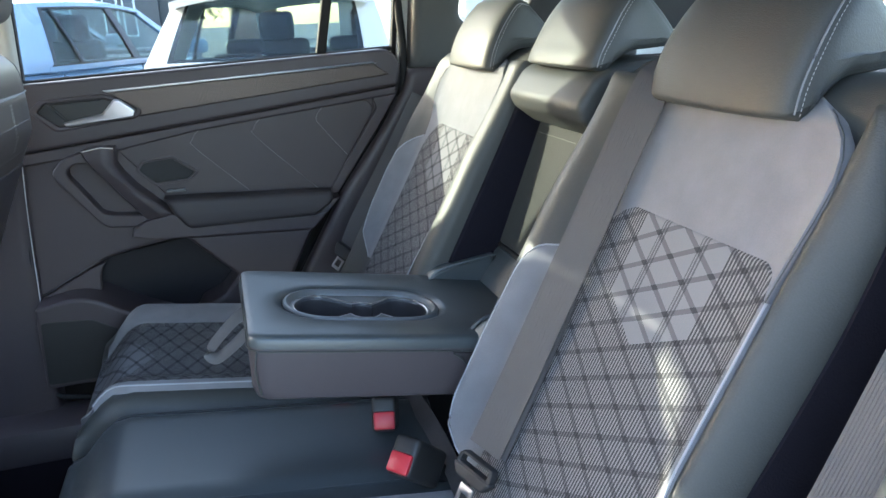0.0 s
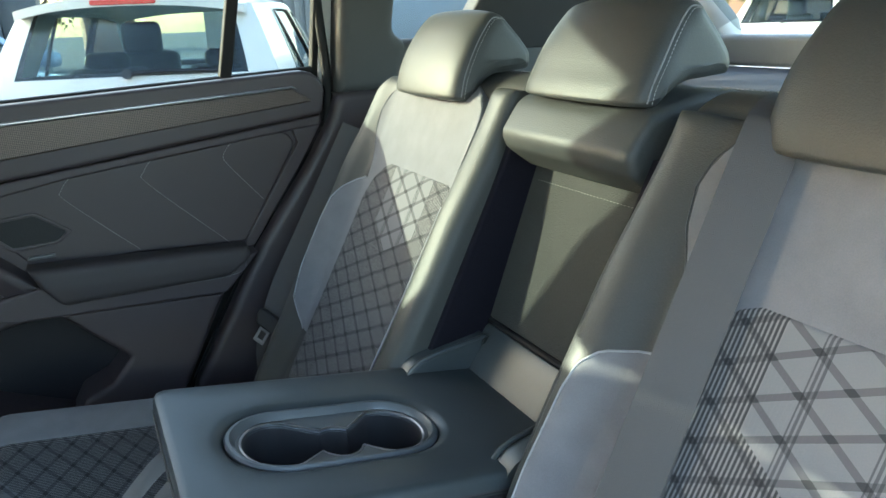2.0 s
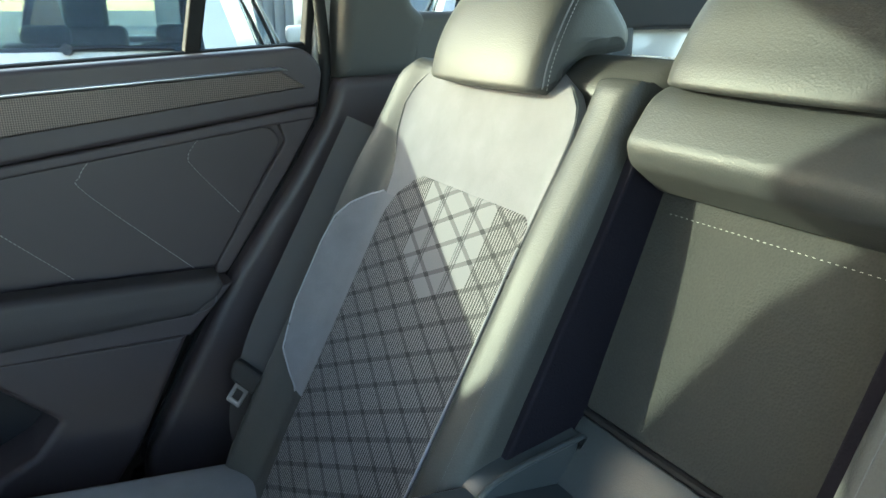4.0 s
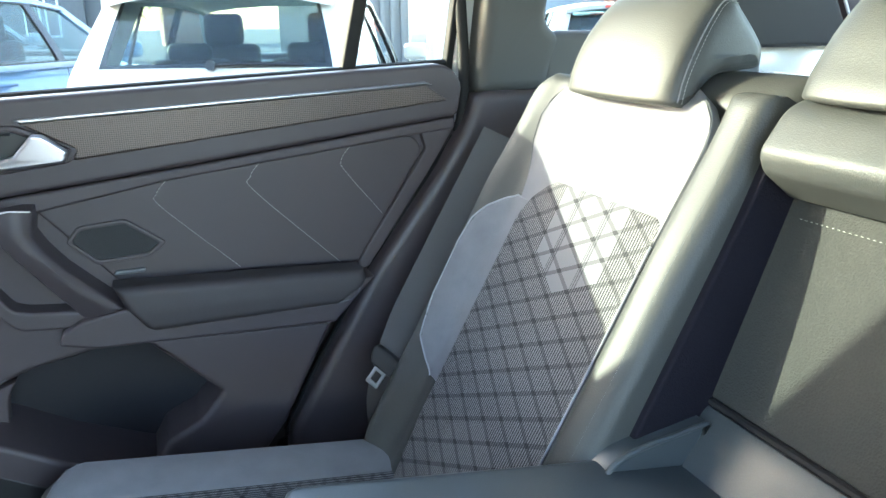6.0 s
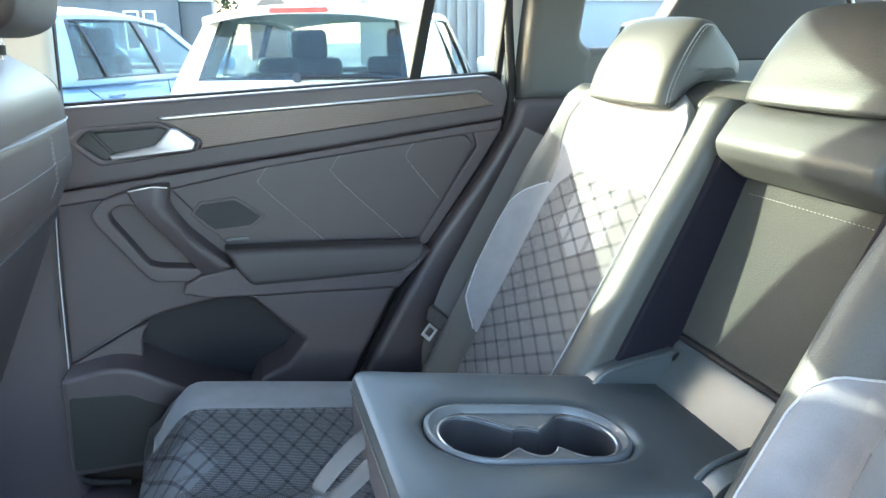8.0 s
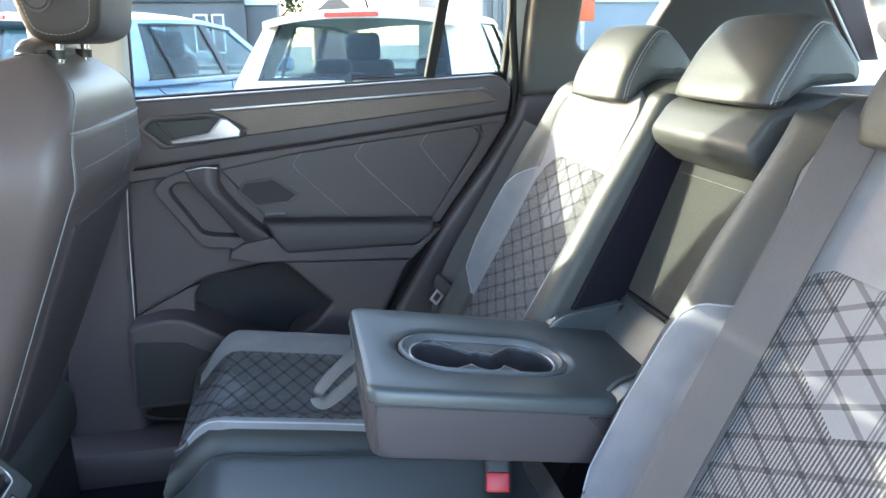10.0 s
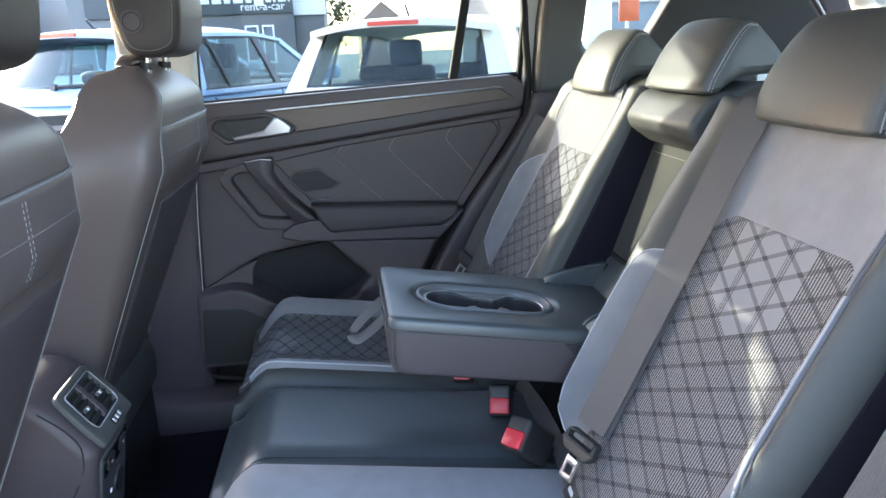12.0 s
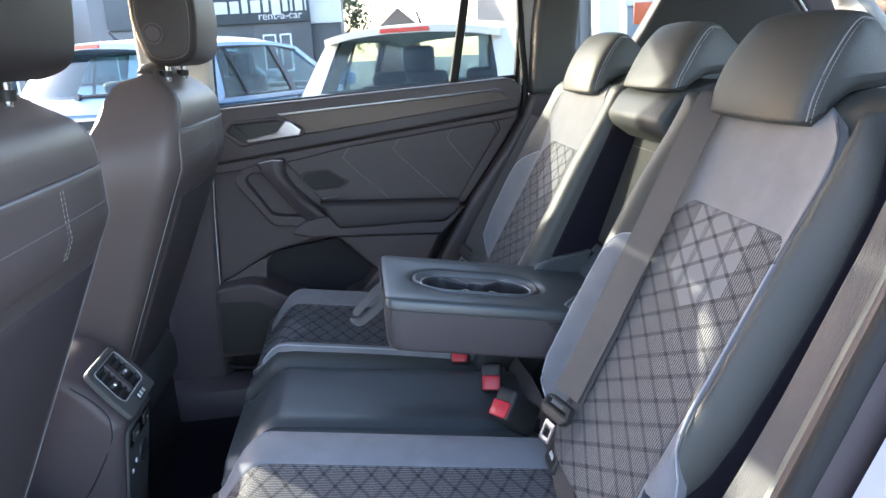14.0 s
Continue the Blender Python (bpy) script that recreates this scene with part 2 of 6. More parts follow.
def rounded(poly, r, n=5):
    """Rounds the corners of a polygon; r is one radius or one per corner."""
    out = []
    k = len(poly)
    for i in range(k):
        p0, p, p1 = Vector(poly[i - 1]), Vector(poly[i]), Vector(poly[(i + 1) % k])
        a, b = p0 - p, p1 - p
        ri = r[i] if isinstance(r, (list, tuple)) else r
        d = min(ri, a.length * 0.48, b.length * 0.48)
        if d < 1e-5:
            out.append(p)
            continue
        s, e = p + a.normalized() * d, p + b.normalized() * d
        for j in range(n + 1):
            t = j / n
            out.append(s * (1 - t) ** 2 + p * 2 * t * (1 - t) + e * t * t)
    return out


def ellipse(u, v, ru, rv, n=24):
    return [(u + ru * math.cos(2 * math.pi * k / n), v + rv * math.sin(2 * math.pi * k / n)) for k in range(n)]


def inset(poly, d):
    """Moves every corner of a closed polygon inwards by d."""
    k = len(poly)
    area = sum(poly[i - 1][0] * poly[i][1] - poly[i][0] * poly[i - 1][1] for i in range(k))
    sg = 1 if area > 0 else -1
    out = []
    for i in range(k):
        a = Vector(poly[i]) - Vector(poly[i - 1])
        b = Vector(poly[(i + 1) % k]) - Vector(poly[i])
        na = Vector((-a.y, a.x)).normalized() if a.length > 1e-9 else Vector((0, 0))
        nb = Vector((-b.y, b.x)).normalized() if b.length > 1e-9 else Vector((0, 0))
        m = na + nb
        if m.length < 1e-6:
            m = na
        m = m.normalized()
        c = max(0.5, m.dot(nb) if nb.length else 1)
        out.append(Vector(poly[i]) + m * (sg * d / c))
    # edges that have turned round are drawn together
    for _ in range(8):
        turned = False
        for i in range(k):
            e, f = Vector(poly[i]) - Vector(poly[i - 1]), out[i] - out[i - 1]
            if e.length > 1e-9 and f.length > 1e-7 and e.dot(f) < 0:
                mid = (out[i] + out[i - 1]) / 2
                out[i], out[i - 1] = mid.copy(), mid
                turned = True
        if not turned:
            break
    return out


def cap(bm, verts, poly):
    """Closes a ring of corners that lies on a flat, perhaps hollow, outline."""
    for tri in tessellate_polygon([[Vector((p[0], p[1], 0.0)) for p in poly]]):
        if len(set(tri)) == 3:
            bm.faces.new([verts[i] for i in tri])


def plate(outline, to3d, depth, bevel=0.004, steps=4, back=True, dome=0.0):
    """A solid slab: outline (u, v) from w = 0 to w = depth, its front edge rounded."""
    bm = bmesh.new()
    rings = [[bm.verts.new(to3d(p[0], p[1], 0.0)) for p in outline]]
    for j in range(steps + 1):
        t = j / steps * math.pi / 2
        ring = inset(outline, bevel * (1 - math.cos(t)))
        rings.append([bm.verts.new(to3d(p[0], p[1], depth - bevel + bevel * math.sin(t))) for p in ring])
    k = len(outline)
    ring = inset(outline, bevel * 1.25)
    rings.append([bm.verts.new(to3d(p[0], p[1], depth)) for p in ring])
    for a, b in zip(rings, rings[1:]):
        for i in range(k):
            bm.faces.new((a[i - 1], a[i], b[i], b[i - 1]))
    cap(bm, rings[-1], ring)
    if back:
        cap(bm, rings[0], outline)
    bmesh.ops.remove_doubles(bm, verts=bm.verts[:], dist=1e-6)
    return bm


def ringed(outline, hole, to3d, depth, bevel=0.003):
    """A slab with a hole: outline and hole have the same number of corners."""
    bm = bmesh.new()
    k = len(outline)

    def row(poly, w):
        return [bm.verts.new(to3d(p[0], p[1], w)) for p in poly]

    rows = [row(outline, 0), row(outline, depth - bevel), row(inset(outline, bevel * 0.3), depth - bevel * 0.3), row(inset(outline, bevel), depth),
            row(inset(hole, -bevel), depth), row(inset(hole, -bevel * 0.3), depth - bevel * 0.3), row(hole, depth - bevel), row(hole, 0)]
    for a, b in zip(rows, rows[1:] + rows[:1]):
        for i in range(k):
            bm.faces.new((a[i - 1], a[i], b[i], b[i - 1]))
    return bm


def block(x0, x1, y0, y1, z0, z1, bevel=0.005, segments=2):
    bm = bmesh.new()
    bmesh.ops.create_cube(bm, size=1.0)
    for v in bm.verts:
        v.co = Vector((x0 + (v.co.x + 0.5) * (x1 - x0), y0 + (v.co.y + 0.5) * (y1 - y0), z0 + (v.co.z + 0.5) * (z1 - z0)))
    if bevel:
        bmesh.ops.bevel(bm, geom=bm.edges[:], offset=bevel, segments=segments, profile=0.5, affect="EDGES")
    return bm


def tube(points, radius, n=8, flat=1.0, closed=False, side=None):
    """A rod swept along points; side: the direction of its wide axis, flat: the narrow axis over the wide one."""
    bm = bmesh.new()
    pts = [Vector(p) for p in points]
    rings = []
    for i, p in enumerate(pts):
        if closed:
            t = pts[(i + 1) % len(pts)] - pts[i - 1]
        else:
            t = pts[min(i + 1, len(pts) - 1)] - pts[max(i - 1, 0)]
        t.normalize()
        ref = Vector(side) if side else (Vector((0, 0, 1)) if abs(t.z) < 0.9 else Vector((1, 0, 0)))
        a = (ref - t * ref.dot(t)).normalized()
        b = t.cross(a)
        rings.append([bm.verts.new(p + a * (radius * math.cos(2 * math.pi * k / n)) + b * (radius * flat * math.sin(2 * math.pi * k / n))) for k in range(n)])
    pairs = list(zip(rings, rings[1:])) + ([(rings[-1], rings[0])] if closed else [])
    for a, b in pairs:
        for k in range(n):
            bm.faces.new((a[k - 1], a[k], b[k], b[k - 1]))
    if not closed:
        bm.faces.new(rings[0])
        bm.faces.new(rings[-1][::-1])
    return bm


def smooth_path(points, n=8):
    """A Catmull-Rom curve through points."""
    p = [Vector(q) for q in points]
    p = [p[0] * 2 - p[1]] + p + [p[-1] * 2 - p[-2]]
    out = []
    for i in range(1, len(p) - 2):
        for j in range(n):
            t = j / n
            out.append(0.5 * (2 * p[i] + (p[i + 1] - p[i - 1]) * t + (2 * p[i - 1] - 5 * p[i] + 4 * p[i + 1] - p[i + 2]) * t * t
                              + (3 * p[i] - p[i - 1] - 3 * p[i + 1] + p[i + 2]) * t ** 3))
    return out + [p[-2]]


def stitches(points, length=0.0045, gap=0.0028, radius=0.0006, lift=(0, 0, 0)):
    """A row of short threads along a path, in one mesh."""
    pts = [Vector(p) + Vector(lift) for p in points]
    bm = bmesh.new()
    dist = 0.0
    acc = [0.0]
    for a, b in zip(pts, pts[1:]):
        dist += (b - a).length
        acc.append(dist)

    def at(s):
        for i in range(len(pts) - 1):
            if s <= acc[i + 1]:
                t = (s - acc[i]) / max(1e-9, acc[i + 1] - acc[i])
                return pts[i].lerp(pts[i + 1], t)
        return pts[-1]

    s = 0.0
    while s + length < dist:
        a, b = at(s), at(s + length)
        t = (b - a).normalized()
        u = t.cross(Vector((0.3, 0.5, 0.8))).normalized()
        w = t.cross(u)
        ra = [bm.verts.new(a + (u * math.cos(k * 2.0944) + w * math.sin(k * 2.0944)) * radius) for k in range(3)]
        rb = [bm.verts.new(b + (u * math.cos(k * 2.0944) + w * math.sin(k * 2.0944)) * radius) for k in range(3)]
        for k in range(3):
            bm.faces.new((ra[k - 1], ra[k], rb[k], rb[k - 1]))
        s += length + gap
    return bm


def eased(k, n):
    t = k / n
    return t - 0.8 * math.sin(2 * math.pi * t) / (2 * math.pi)


def pad(to3d, left, right, b0, b1, height, edge, thick, nu=22, nv=30, uv0=(0, 0)):
    """An upholstered panel: rows b from b0 to b1, columns from left(b) to right(b), front at height(a, b), edges rolled by edge, its sides thick deep."""
    bm = bmesh.new()
    layer = bm.loops.layers.uv.new("UVMap")
    grid, flat = [], {}
    for j in range(nv + 1):
        b = b0 + (b1 - b0) * eased(j, nv)
        lo, hi = left(b), right(b)
        row = []
        for i in range(nu + 1):
            a = lo + (hi - lo) * eased(i, nu)
            d = max(0.0, min(a - lo, hi - a, b - b0, b1 - b))
            drop = edge - math.sqrt(max(0.0, edge ** 2 - (edge - d) ** 2)) if d < edge else 0.0
            v = bm.verts.new(to3d(a, b, height(a, b) - drop))
            flat[v] = (a - uv0[0], b - uv0[1])
            row.append(v)
        grid.append(row)
    for j in range(nv):
        for i in range(nu):
            bm.faces.new((grid[j][i], grid[j][i + 1], grid[j + 1][i + 1], grid[j + 1][i]))
    loop = grid[0][:] + [grid[j][nu] for j in range(1, nv + 1)] + grid[nv][nu - 1::-1] + [grid[j][0] for j in range(nv - 1, 0, -1)]
    low = []
    for v in loop:
        a, b = flat[v][0] + uv0[0], flat[v][1] + uv0[1]
        w = bm.verts.new(to3d(a, b, height(a, b) - edge - (thick(b) if callable(thick) else thick)))
        flat[w] = flat[v]
        low.append(w)
    for i in range(len(loop)):
        bm.faces.new((loop[i - 1], loop[i], low[i], low[i - 1]))
    bm.faces.new(low[::-1])
    for f in bm.faces:
        for lp in f.loops:
            lp[layer].uv = flat[lp.vert]
    return bm


def bolster(profile, to3d, half, r, steps=5):
    """A cushion block: a closed profile (u, v) swept from -half to half along w, its ends rolled by r."""
    bm = bmesh.new()
    rings = []
    ws = [(-half + r * (1 - math.cos(t * math.pi / 2 / steps)), r * (1 - math.sin(t * math.pi / 2 / steps))) for t in range(steps + 1)]
    ws = ws + [(-w, d) for w, d in ws[::-1]]
    for w, d in ws:
        ring = inset(profile, d) if d > 1e-6 else [Vector(p) for p in profile]
        rings.append([bm.verts.new(to3d(p[0], p[1], w)) for p in ring])
    k = len(profile)
    for a, b in zip(rings, rings[1:]):
        for i in range(k):
            bm.faces.new((a[i - 1], a[i], b[i], b[i - 1]))
    bm.faces.new(rings[0])
    bm.faces.new(rings[-1][::-1])
    return bm


def lerp(a, b, t):
    return a + (b - a) * t


def step(a, b, x):
    t = min(1.0, max(0.0, (x - a) / (b - a)))
    return t * t * (3 - 2 * t)


def table(rows):
    """A piecewise linear function through rows (x, y)."""
    def f(x):
        if x <= rows[0][0]:
            return rows[0][1]
        for (x0, y0), (x1, y1) in zip(rows, rows[1:]):
            if x <= x1:
                return lerp(y0, y1, (x - x0) / (x1 - x0))
        return rows[-1][1]
    return f

# ---------------------------------------------------------------- the car: shell
BACK_O = Vector((0.2389, 0.0, 0.70))
BACK_D = Vector((0.4487, 0.0, 0.8937))
BACK_N = Vector((-0.8937, 0.0, 0.4487))


def back(y, s, c):
    """A point of the rear backrests: across, up along the backrest, proud of it."""
    return BACK_O + Vector((0, y, 0)) + BACK_D * s + BACK_N * c


def on_door(base):
    return lambda u, v, w: (u, base - w, v)


tagged(part("floor", block(-1.6, 1.45, -0.70, 0.70, 0.36, 0.42, 0.01), CARPET), "black carpet covering the footwell floor of the car", "floor", kind="structure")
tagged(part("floor_mat", block(-0.62, -0.12, 0.16, 0.60, 0.421, 0.43, 0.004), CARPET), "black carpet mat lying on the footwell floor", "mat")
tagged(part("trim_tunnel", block(-1.4, 0.0, -0.13, 0.13, 0.415, 0.52, 0.04, 4), CARPET), "black carpeted centre tunnel on the footwell floor", "trim", kind="structure")

tagged(part("ceiling", block(-0.85, 1.30, -0.60, 0.60, 1.62, 1.68, 0.02), HEADLINER), "pale grey cloth headlining under the roof", "ceiling", kind="structure")


def rail(name, pts, radius, mat, label, flat=0.6, side=None, n=12):
    return tagged(part(name, tube(smooth_path(pts, 6), radius, n, flat, side=side), mat), label, "trim", kind="structure")


for sy in (1, -1):
    rail("trim_roof_rail", [(-0.82, 0.62 * sy, 1.605), (-0.45, 0.63 * sy, 1.61), (-0.28, 0.61 * sy, 1.65), (0.5, 0.61 * sy, 1.645), (1.3, 0.58 * sy, 1.54)], 0.06, HEADLINER, "pale grey roof rail trim above the doors")
# rear end
tagged(part("wall_tailgate", block(1.40, 1.46, -0.68, 0.68, 0.42, 1.12, 0.02), PLASTIC), "dark plastic lower trim of the tailgate", "wall", kind="structure")
tagged(part("window_tailgate", plate(rounded([(-0.54, 1.265), (0.54, 1.265), (0.655, 1.39), (0.63, 1.52), (-0.63, 1.52), (-0.655, 1.39)], 0.03), lambda u, v, w: (1.335 - (v - 1.27) * 0.30 + w, u, v), 0.004, 0.001), GLASS_TINT), "tinted glass of the tailgate window", "window", kind="structure")
for sy in (1, -1):
    rail("trim_rear_pillar", [(1.39, 0.64 * sy, 1.12), (1.36, 0.60 * sy, 1.25), (1.33, 0.70 * sy, 1.38), (1.24, 0.69 * sy, 1.56)], 0.045, HEADLINER, "pale grey trim of the rear pillar")
tagged(part("trim_tailgate_sill", block(1.30, 1.40, -0.60, 0.60, 1.20, 1.262, 0.012, 3), SILL), "light grey painted sill below the tailgate window", "trim", kind="structure")
tagged(part("trim_tailgate_header", block(1.14, 1.26, -0.55, 0.55, 1.50, 1.60, 0.03), PLASTIC), "dark plastic header above the tailgate window", "trim", kind="structure")
# load floor cover behind the backrests
tagged(part("load_cover", block(0.66, 1.29, -0.62, 0.62, 1.185, 1.20, 0.005), PLASTIC), "dark grey roller cover over the luggage space", "load cover")

# body side beyond the far door and on the near side, below the windows
for sy in (1, -1):
    y0, y1 = sorted((0.74 * sy, 0.86 * sy))
    tagged(part("wall_rear_quarter", block(0.47 if sy > 0 else 0.56, 1.45, y0, y1, 0.4, 1.27, 0.02), WHITE_PAINT), "white painted rear side panel of the car", "wall", kind="structure")
    tagged(part("wall_roof_side", block(-0.85, 1.25, *sorted((0.64 * sy, 0.70 * sy)), 1.625, 1.70, 0.02), WHITE_PAINT), "white painted roof edge of the car", "wall", kind="structure")
tagged(part("wall_roof", block(-0.85, 1.30, -0.64, 0.64, 1.685, 1.71, 0.01), WHITE_PAINT), "white painted roof of the car", "wall", kind="structure")
tagged(part("wall_front_door", block(-1.45, -0.40, 0.74, 0.86, 0.4, 1.17, 0.03), PLASTIC), "dark plastic inside of the closed front door", "wall", kind="structure")
tagged(part("wall_near_front_door", block(-1.45, -0.52, -0.86, -0.74, 0.4, 1.17, 0.03), PLASTIC), "dark plastic inside of the closed front door", "wall", kind="structure")
tagged(part("wall_sill_near", block(-0.42, 0.3, -0.82, -0.70, 0.36, 0.47, 0.02), PLASTIC_LOW), "black plastic door sill trim", "wall", kind="structure")
tagged(part("wall_sill_far", block(-1.4, 0.3, 0.62, 0.76, 0.36, 0.50, 0.03), PLASTIC), "dark plastic sill trim below the doors", "wall", kind="structure")
tagged(part("wall_far_side", block(-1.45, 0.55, 0.79, 0.86, 0.3, 1.195, 0.01), PLASTIC_LOW), "dark inner skin of the far side", "wall", kind="structure")
tagged(part("wall_dashboard", block(-1.5, -1.15, -0.70, 0.70, 0.42, 1.12, 0.08, 4), PLASTIC), "dark plastic dashboard", "wall", kind="structure")

# pillars between front and rear doors, pale cloth above, dark plastic below
for sy in (1, -1):
    def pil(u, v, w, sy=sy):
        return (u, sy * (0.755 - 0.30 * max(0, v - 1.2) - w), v)
    xs = 0.0 if sy > 0 else -0.12
    up = rounded([(-0.49 + xs, 1.18), (-0.330 + xs, 1.18), (-0.307 + xs, 1.40), (-0.318 + xs, 1.45), (-0.352 + xs, 1.64), (-0.46 + xs, 1.64)], 0.01)
    tagged(part("trim_pillar", plate(up, pil, 0.04, 0.015), HEADLINER), "pale grey upper trim of the door pillar", "trim", kind="structure")
    lo = rounded([(-0.55 + xs, 0.42), (-0.375 + xs, 0.42), (-0.366 + xs, 0.85), (-0.335 + xs, 1.20), (-0.44 + xs, 1.20), (-0.50 + xs, 0.8)], 0.01)
    tagged(part("trim_pillar_lower", plate(lo, pil, 0.05, 0.02), PLASTIC), "dark plastic lower trim of the door pillar", "trim", kind="structure")

# front window surround on the far side and both windscreen pillars
# Unseen header, its lower edge set to end the near seat's sun patch.
tagged(part("trim_front_window_header", plate([(-0.88, 1.502), (-0.36, 1.502), (-0.36, 1.63), (-0.80, 1.63)], lambda u, v, w: (u, 0.775 - 0.27 * max(0.0, v - 1.2) - w, v), 0.03, 0.006), RUBBER), "unseen black frame above the front door window, set to block sun", "trim", kind="structure")
# Unseen pillars, moved until they let the right sun patches through.
for sy in (1, -1):
    rail("trim_windscreen_pillar", [(-1.55, 0.74 * sy, 1.075), (-1.25, 0.70 * sy, 1.333), (-0.95, 0.66 * sy, 1.543), (-0.84, 0.64 * sy, 1.60)], 0.03, HEADLINER, "pale grey trim of the windscreen pillar", 0.9)
rail("trim_windscreen_header", [(-0.82, -0.62, 1.55), (-0.86, 0.0, 1.58), (-0.82, 0.62, 1.55)], 0.06, HEADLINER, "pale grey trim above the windscreen")
# Unseen visors added to cut the sun patch on the near seat.
for sy in (1, -1):
    vis = rounded([(0.12, 1.419), (0.600, 1.419), (0.652, 1.497), (0.655, 1.56), (0.12, 1.56)], [0.02, 0.03, 0.03, 0.02, 0.02])
    tagged(part("visor_sun_block", plate(vis, lambda u, v, w, sy=sy: (-0.865 + w, sy * u, v), 0.028, 0.008), HEADLINER), "unseen pale grey visor shape added to block sun from the near seat", "sun visor", "sun visors")

# C pillar trim on the far side, with the light strip of the door aperture
ct = rounded([(0.47, 1.19), (0.60, 1.19), (0.62, 1.275), (0.585, 1.30), (0.60, 1.60), (0.50, 1.60), (0.478, 1.37)], 0.015)
tagged(part("trim_c_pillar", plate(ct, lambda u, v, w: (u, 0.745 - 0.25 * max(0, v - 1.25) - w, v), 0.05, 0.02), PILLAR_DARK), "dark grey trim of the rear door pillar", "trim", kind="structure")
tagged(part("trim_quarter", plate(rounded([(0.585, 1.19), (1.05, 1.19), (1.05, 1.285), (0.585, 1.285)], 0.01), on_door(0.745), 0.05, 0.015), PILLAR_DARK), "dark plastic ledge below the rear quarter window", "trim", kind="structure")
leanq = lambda u, v, w: (u, 0.745 - 0.25 * max(0, v - 1.25) - w, v)
tagged(part("trim_quarter_rear", plate(rounded([(0.70, 1.25), (1.272, 1.25), (1.148, 1.39), (0.98, 1.60), (0.81, 1.60), (0.80, 1.42), (0.755, 1.335)], 0.008), leanq, 0.05, 0.012), PLASTIC_LOW), "dark trim behind the rear quarter window", "trim", kind="structure")
tagged(part("trim_quarter_line", tube([(1.280, 0.692, 1.25), (1.156, 0.660, 1.39), (0.988, 0.607, 1.60)], 0.003, 8), STEEL), "bright edge line on the rear pillar", "trim", kind="structure")
tagged(part("trim_quarter_edge", plate([(1.286, 1.25), (1.345, 1.25), (1.25, 1.39), (1.11, 1.60), (0.994, 1.60), (1.162, 1.39)], leanq, 0.045, 0.010), PLASTIC), "dark edge trim of the rear pillar", "trim", kind="structure")
cl = rounded([(0.12, 0.50), (0.14, 0.67), (0.29, 0.925), (0.40, 1.07), (0.452, 1.15), (0.465, 1.195), (0.62, 1.195), (0.62, 0.5)], 0.02)
tagged(part("trim_c_pillar_lower", plate(cl, on_door(0.735), 0.05, 0.014), PLASTIC_SOFT), "dark plastic lower trim between rear door and backrest", "trim", kind="structure")
strip = [(0.455, 1.60), (0.452, 1.37), (0.458, 1.25), (0.457, 1.19), (0.447, 1.13), (0.40, 1.06), (0.29, 0.91), (0.14, 0.655), (0.09, 0.53)]
tagged(part("trim_door_seal", tube(smooth_path([(x, 0.722, z) for x, z in strip], 8), 0.009, 10), RUBBER), "black rubber seal round the rear door opening", "trim", kind="structure")
tagged(part("trim_aperture", plate(rounded([(0.448, 1.20), (0.480, 1.20), (0.485, 1.37), (0.505, 1.60), (0.47, 1.60), (0.452, 1.37)], 0.004), lambda u, v, w: (u, 0.76 - 0.25 * max(0, v - 1.3) - w, v), 0.02, 0.006), HEADLINER), "pale grey edge of the rear door opening", "trim", kind="structure")
strip2 = [(-0.345, 1.19), (-0.36, 1.06), (-0.372, 0.93), (-0.384, 0.74), (-0.395, 0.60), (-0.38, 0.53), (-0.30, 0.51)]
tagged(part("trim_door_seal_front", tube(smooth_path([(x, 0.715, z) for x, z in strip2], 8), 0.007, 8), RUBBER), "black rubber seal along the front edge of the rear door", "trim", kind="structure")
tagged(part("trim_door_line", tube(smooth_path([(x + 0.011, 0.712, z) for x, z in strip2[:5]], 8), 0.0010, 6), STEEL), "thin pale line along the front edge of the rear door", "trim", kind="structure")

# ---------------------------------------------------------------- far rear door
door = thing("door_1", "closed rear door with dark plastic panel and carbon-look strip", "door", kind="structure")
outline = rounded([(-0.335, 1.20), (0.421, 1.238), (0.447, 1.213), (0.438, 1.143), (0.389, 1.068), (0.28, 0.923), (0.243, 0.862), (-0.05, 0.864), (-0.205, 0.836), (-0.238, 0.825), (-0.370, 0.757), (-0.363, 0.93), (-0.352, 1.065)], [0.02, 0.02, 0.02, 0.02, 0.02, 0.02, 0.005, 0.02, 0.02, 0.03, 0.004, 0.02, 0.02])
part("panel", plate(outline, on_door(0.785), 0.067, 0.008, 5), PLASTIC, door)
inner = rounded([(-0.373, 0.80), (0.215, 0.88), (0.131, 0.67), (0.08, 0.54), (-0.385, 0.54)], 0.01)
part("pocket_back", plate(inner, on_door(0.79), 0.014, 0.003), POCKET, door, "back of the door pocket with its deep shade painted in")
up = rounded([(-0.332, 1.206), (0.418, 1.240), (0.446, 1.213), (0.436, 1.160), (0.03, 1.113), (-0.349, 1.072)], [0.01, 0.03, 0.02, 0.01, 0.01, 0.01])
part("belt_pad", plate(up, on_door(0.73), 0.036, 0.007, 5), PLASTIC_SOFT, door)
ledge = rounded([(-0.35, 1.069), (0.03, 1.110), (0.436, 1.157), (0.434, 1.138), (0.372, 1.133), (-0.005, 1.091), (-0.17, 1.062), (-0.20, 1.060), (-0.352, 1.045)], 0.004)
part("ledge", plate(ledge, on_door(0.722), 0.018, 0.004), PLASTIC, door)
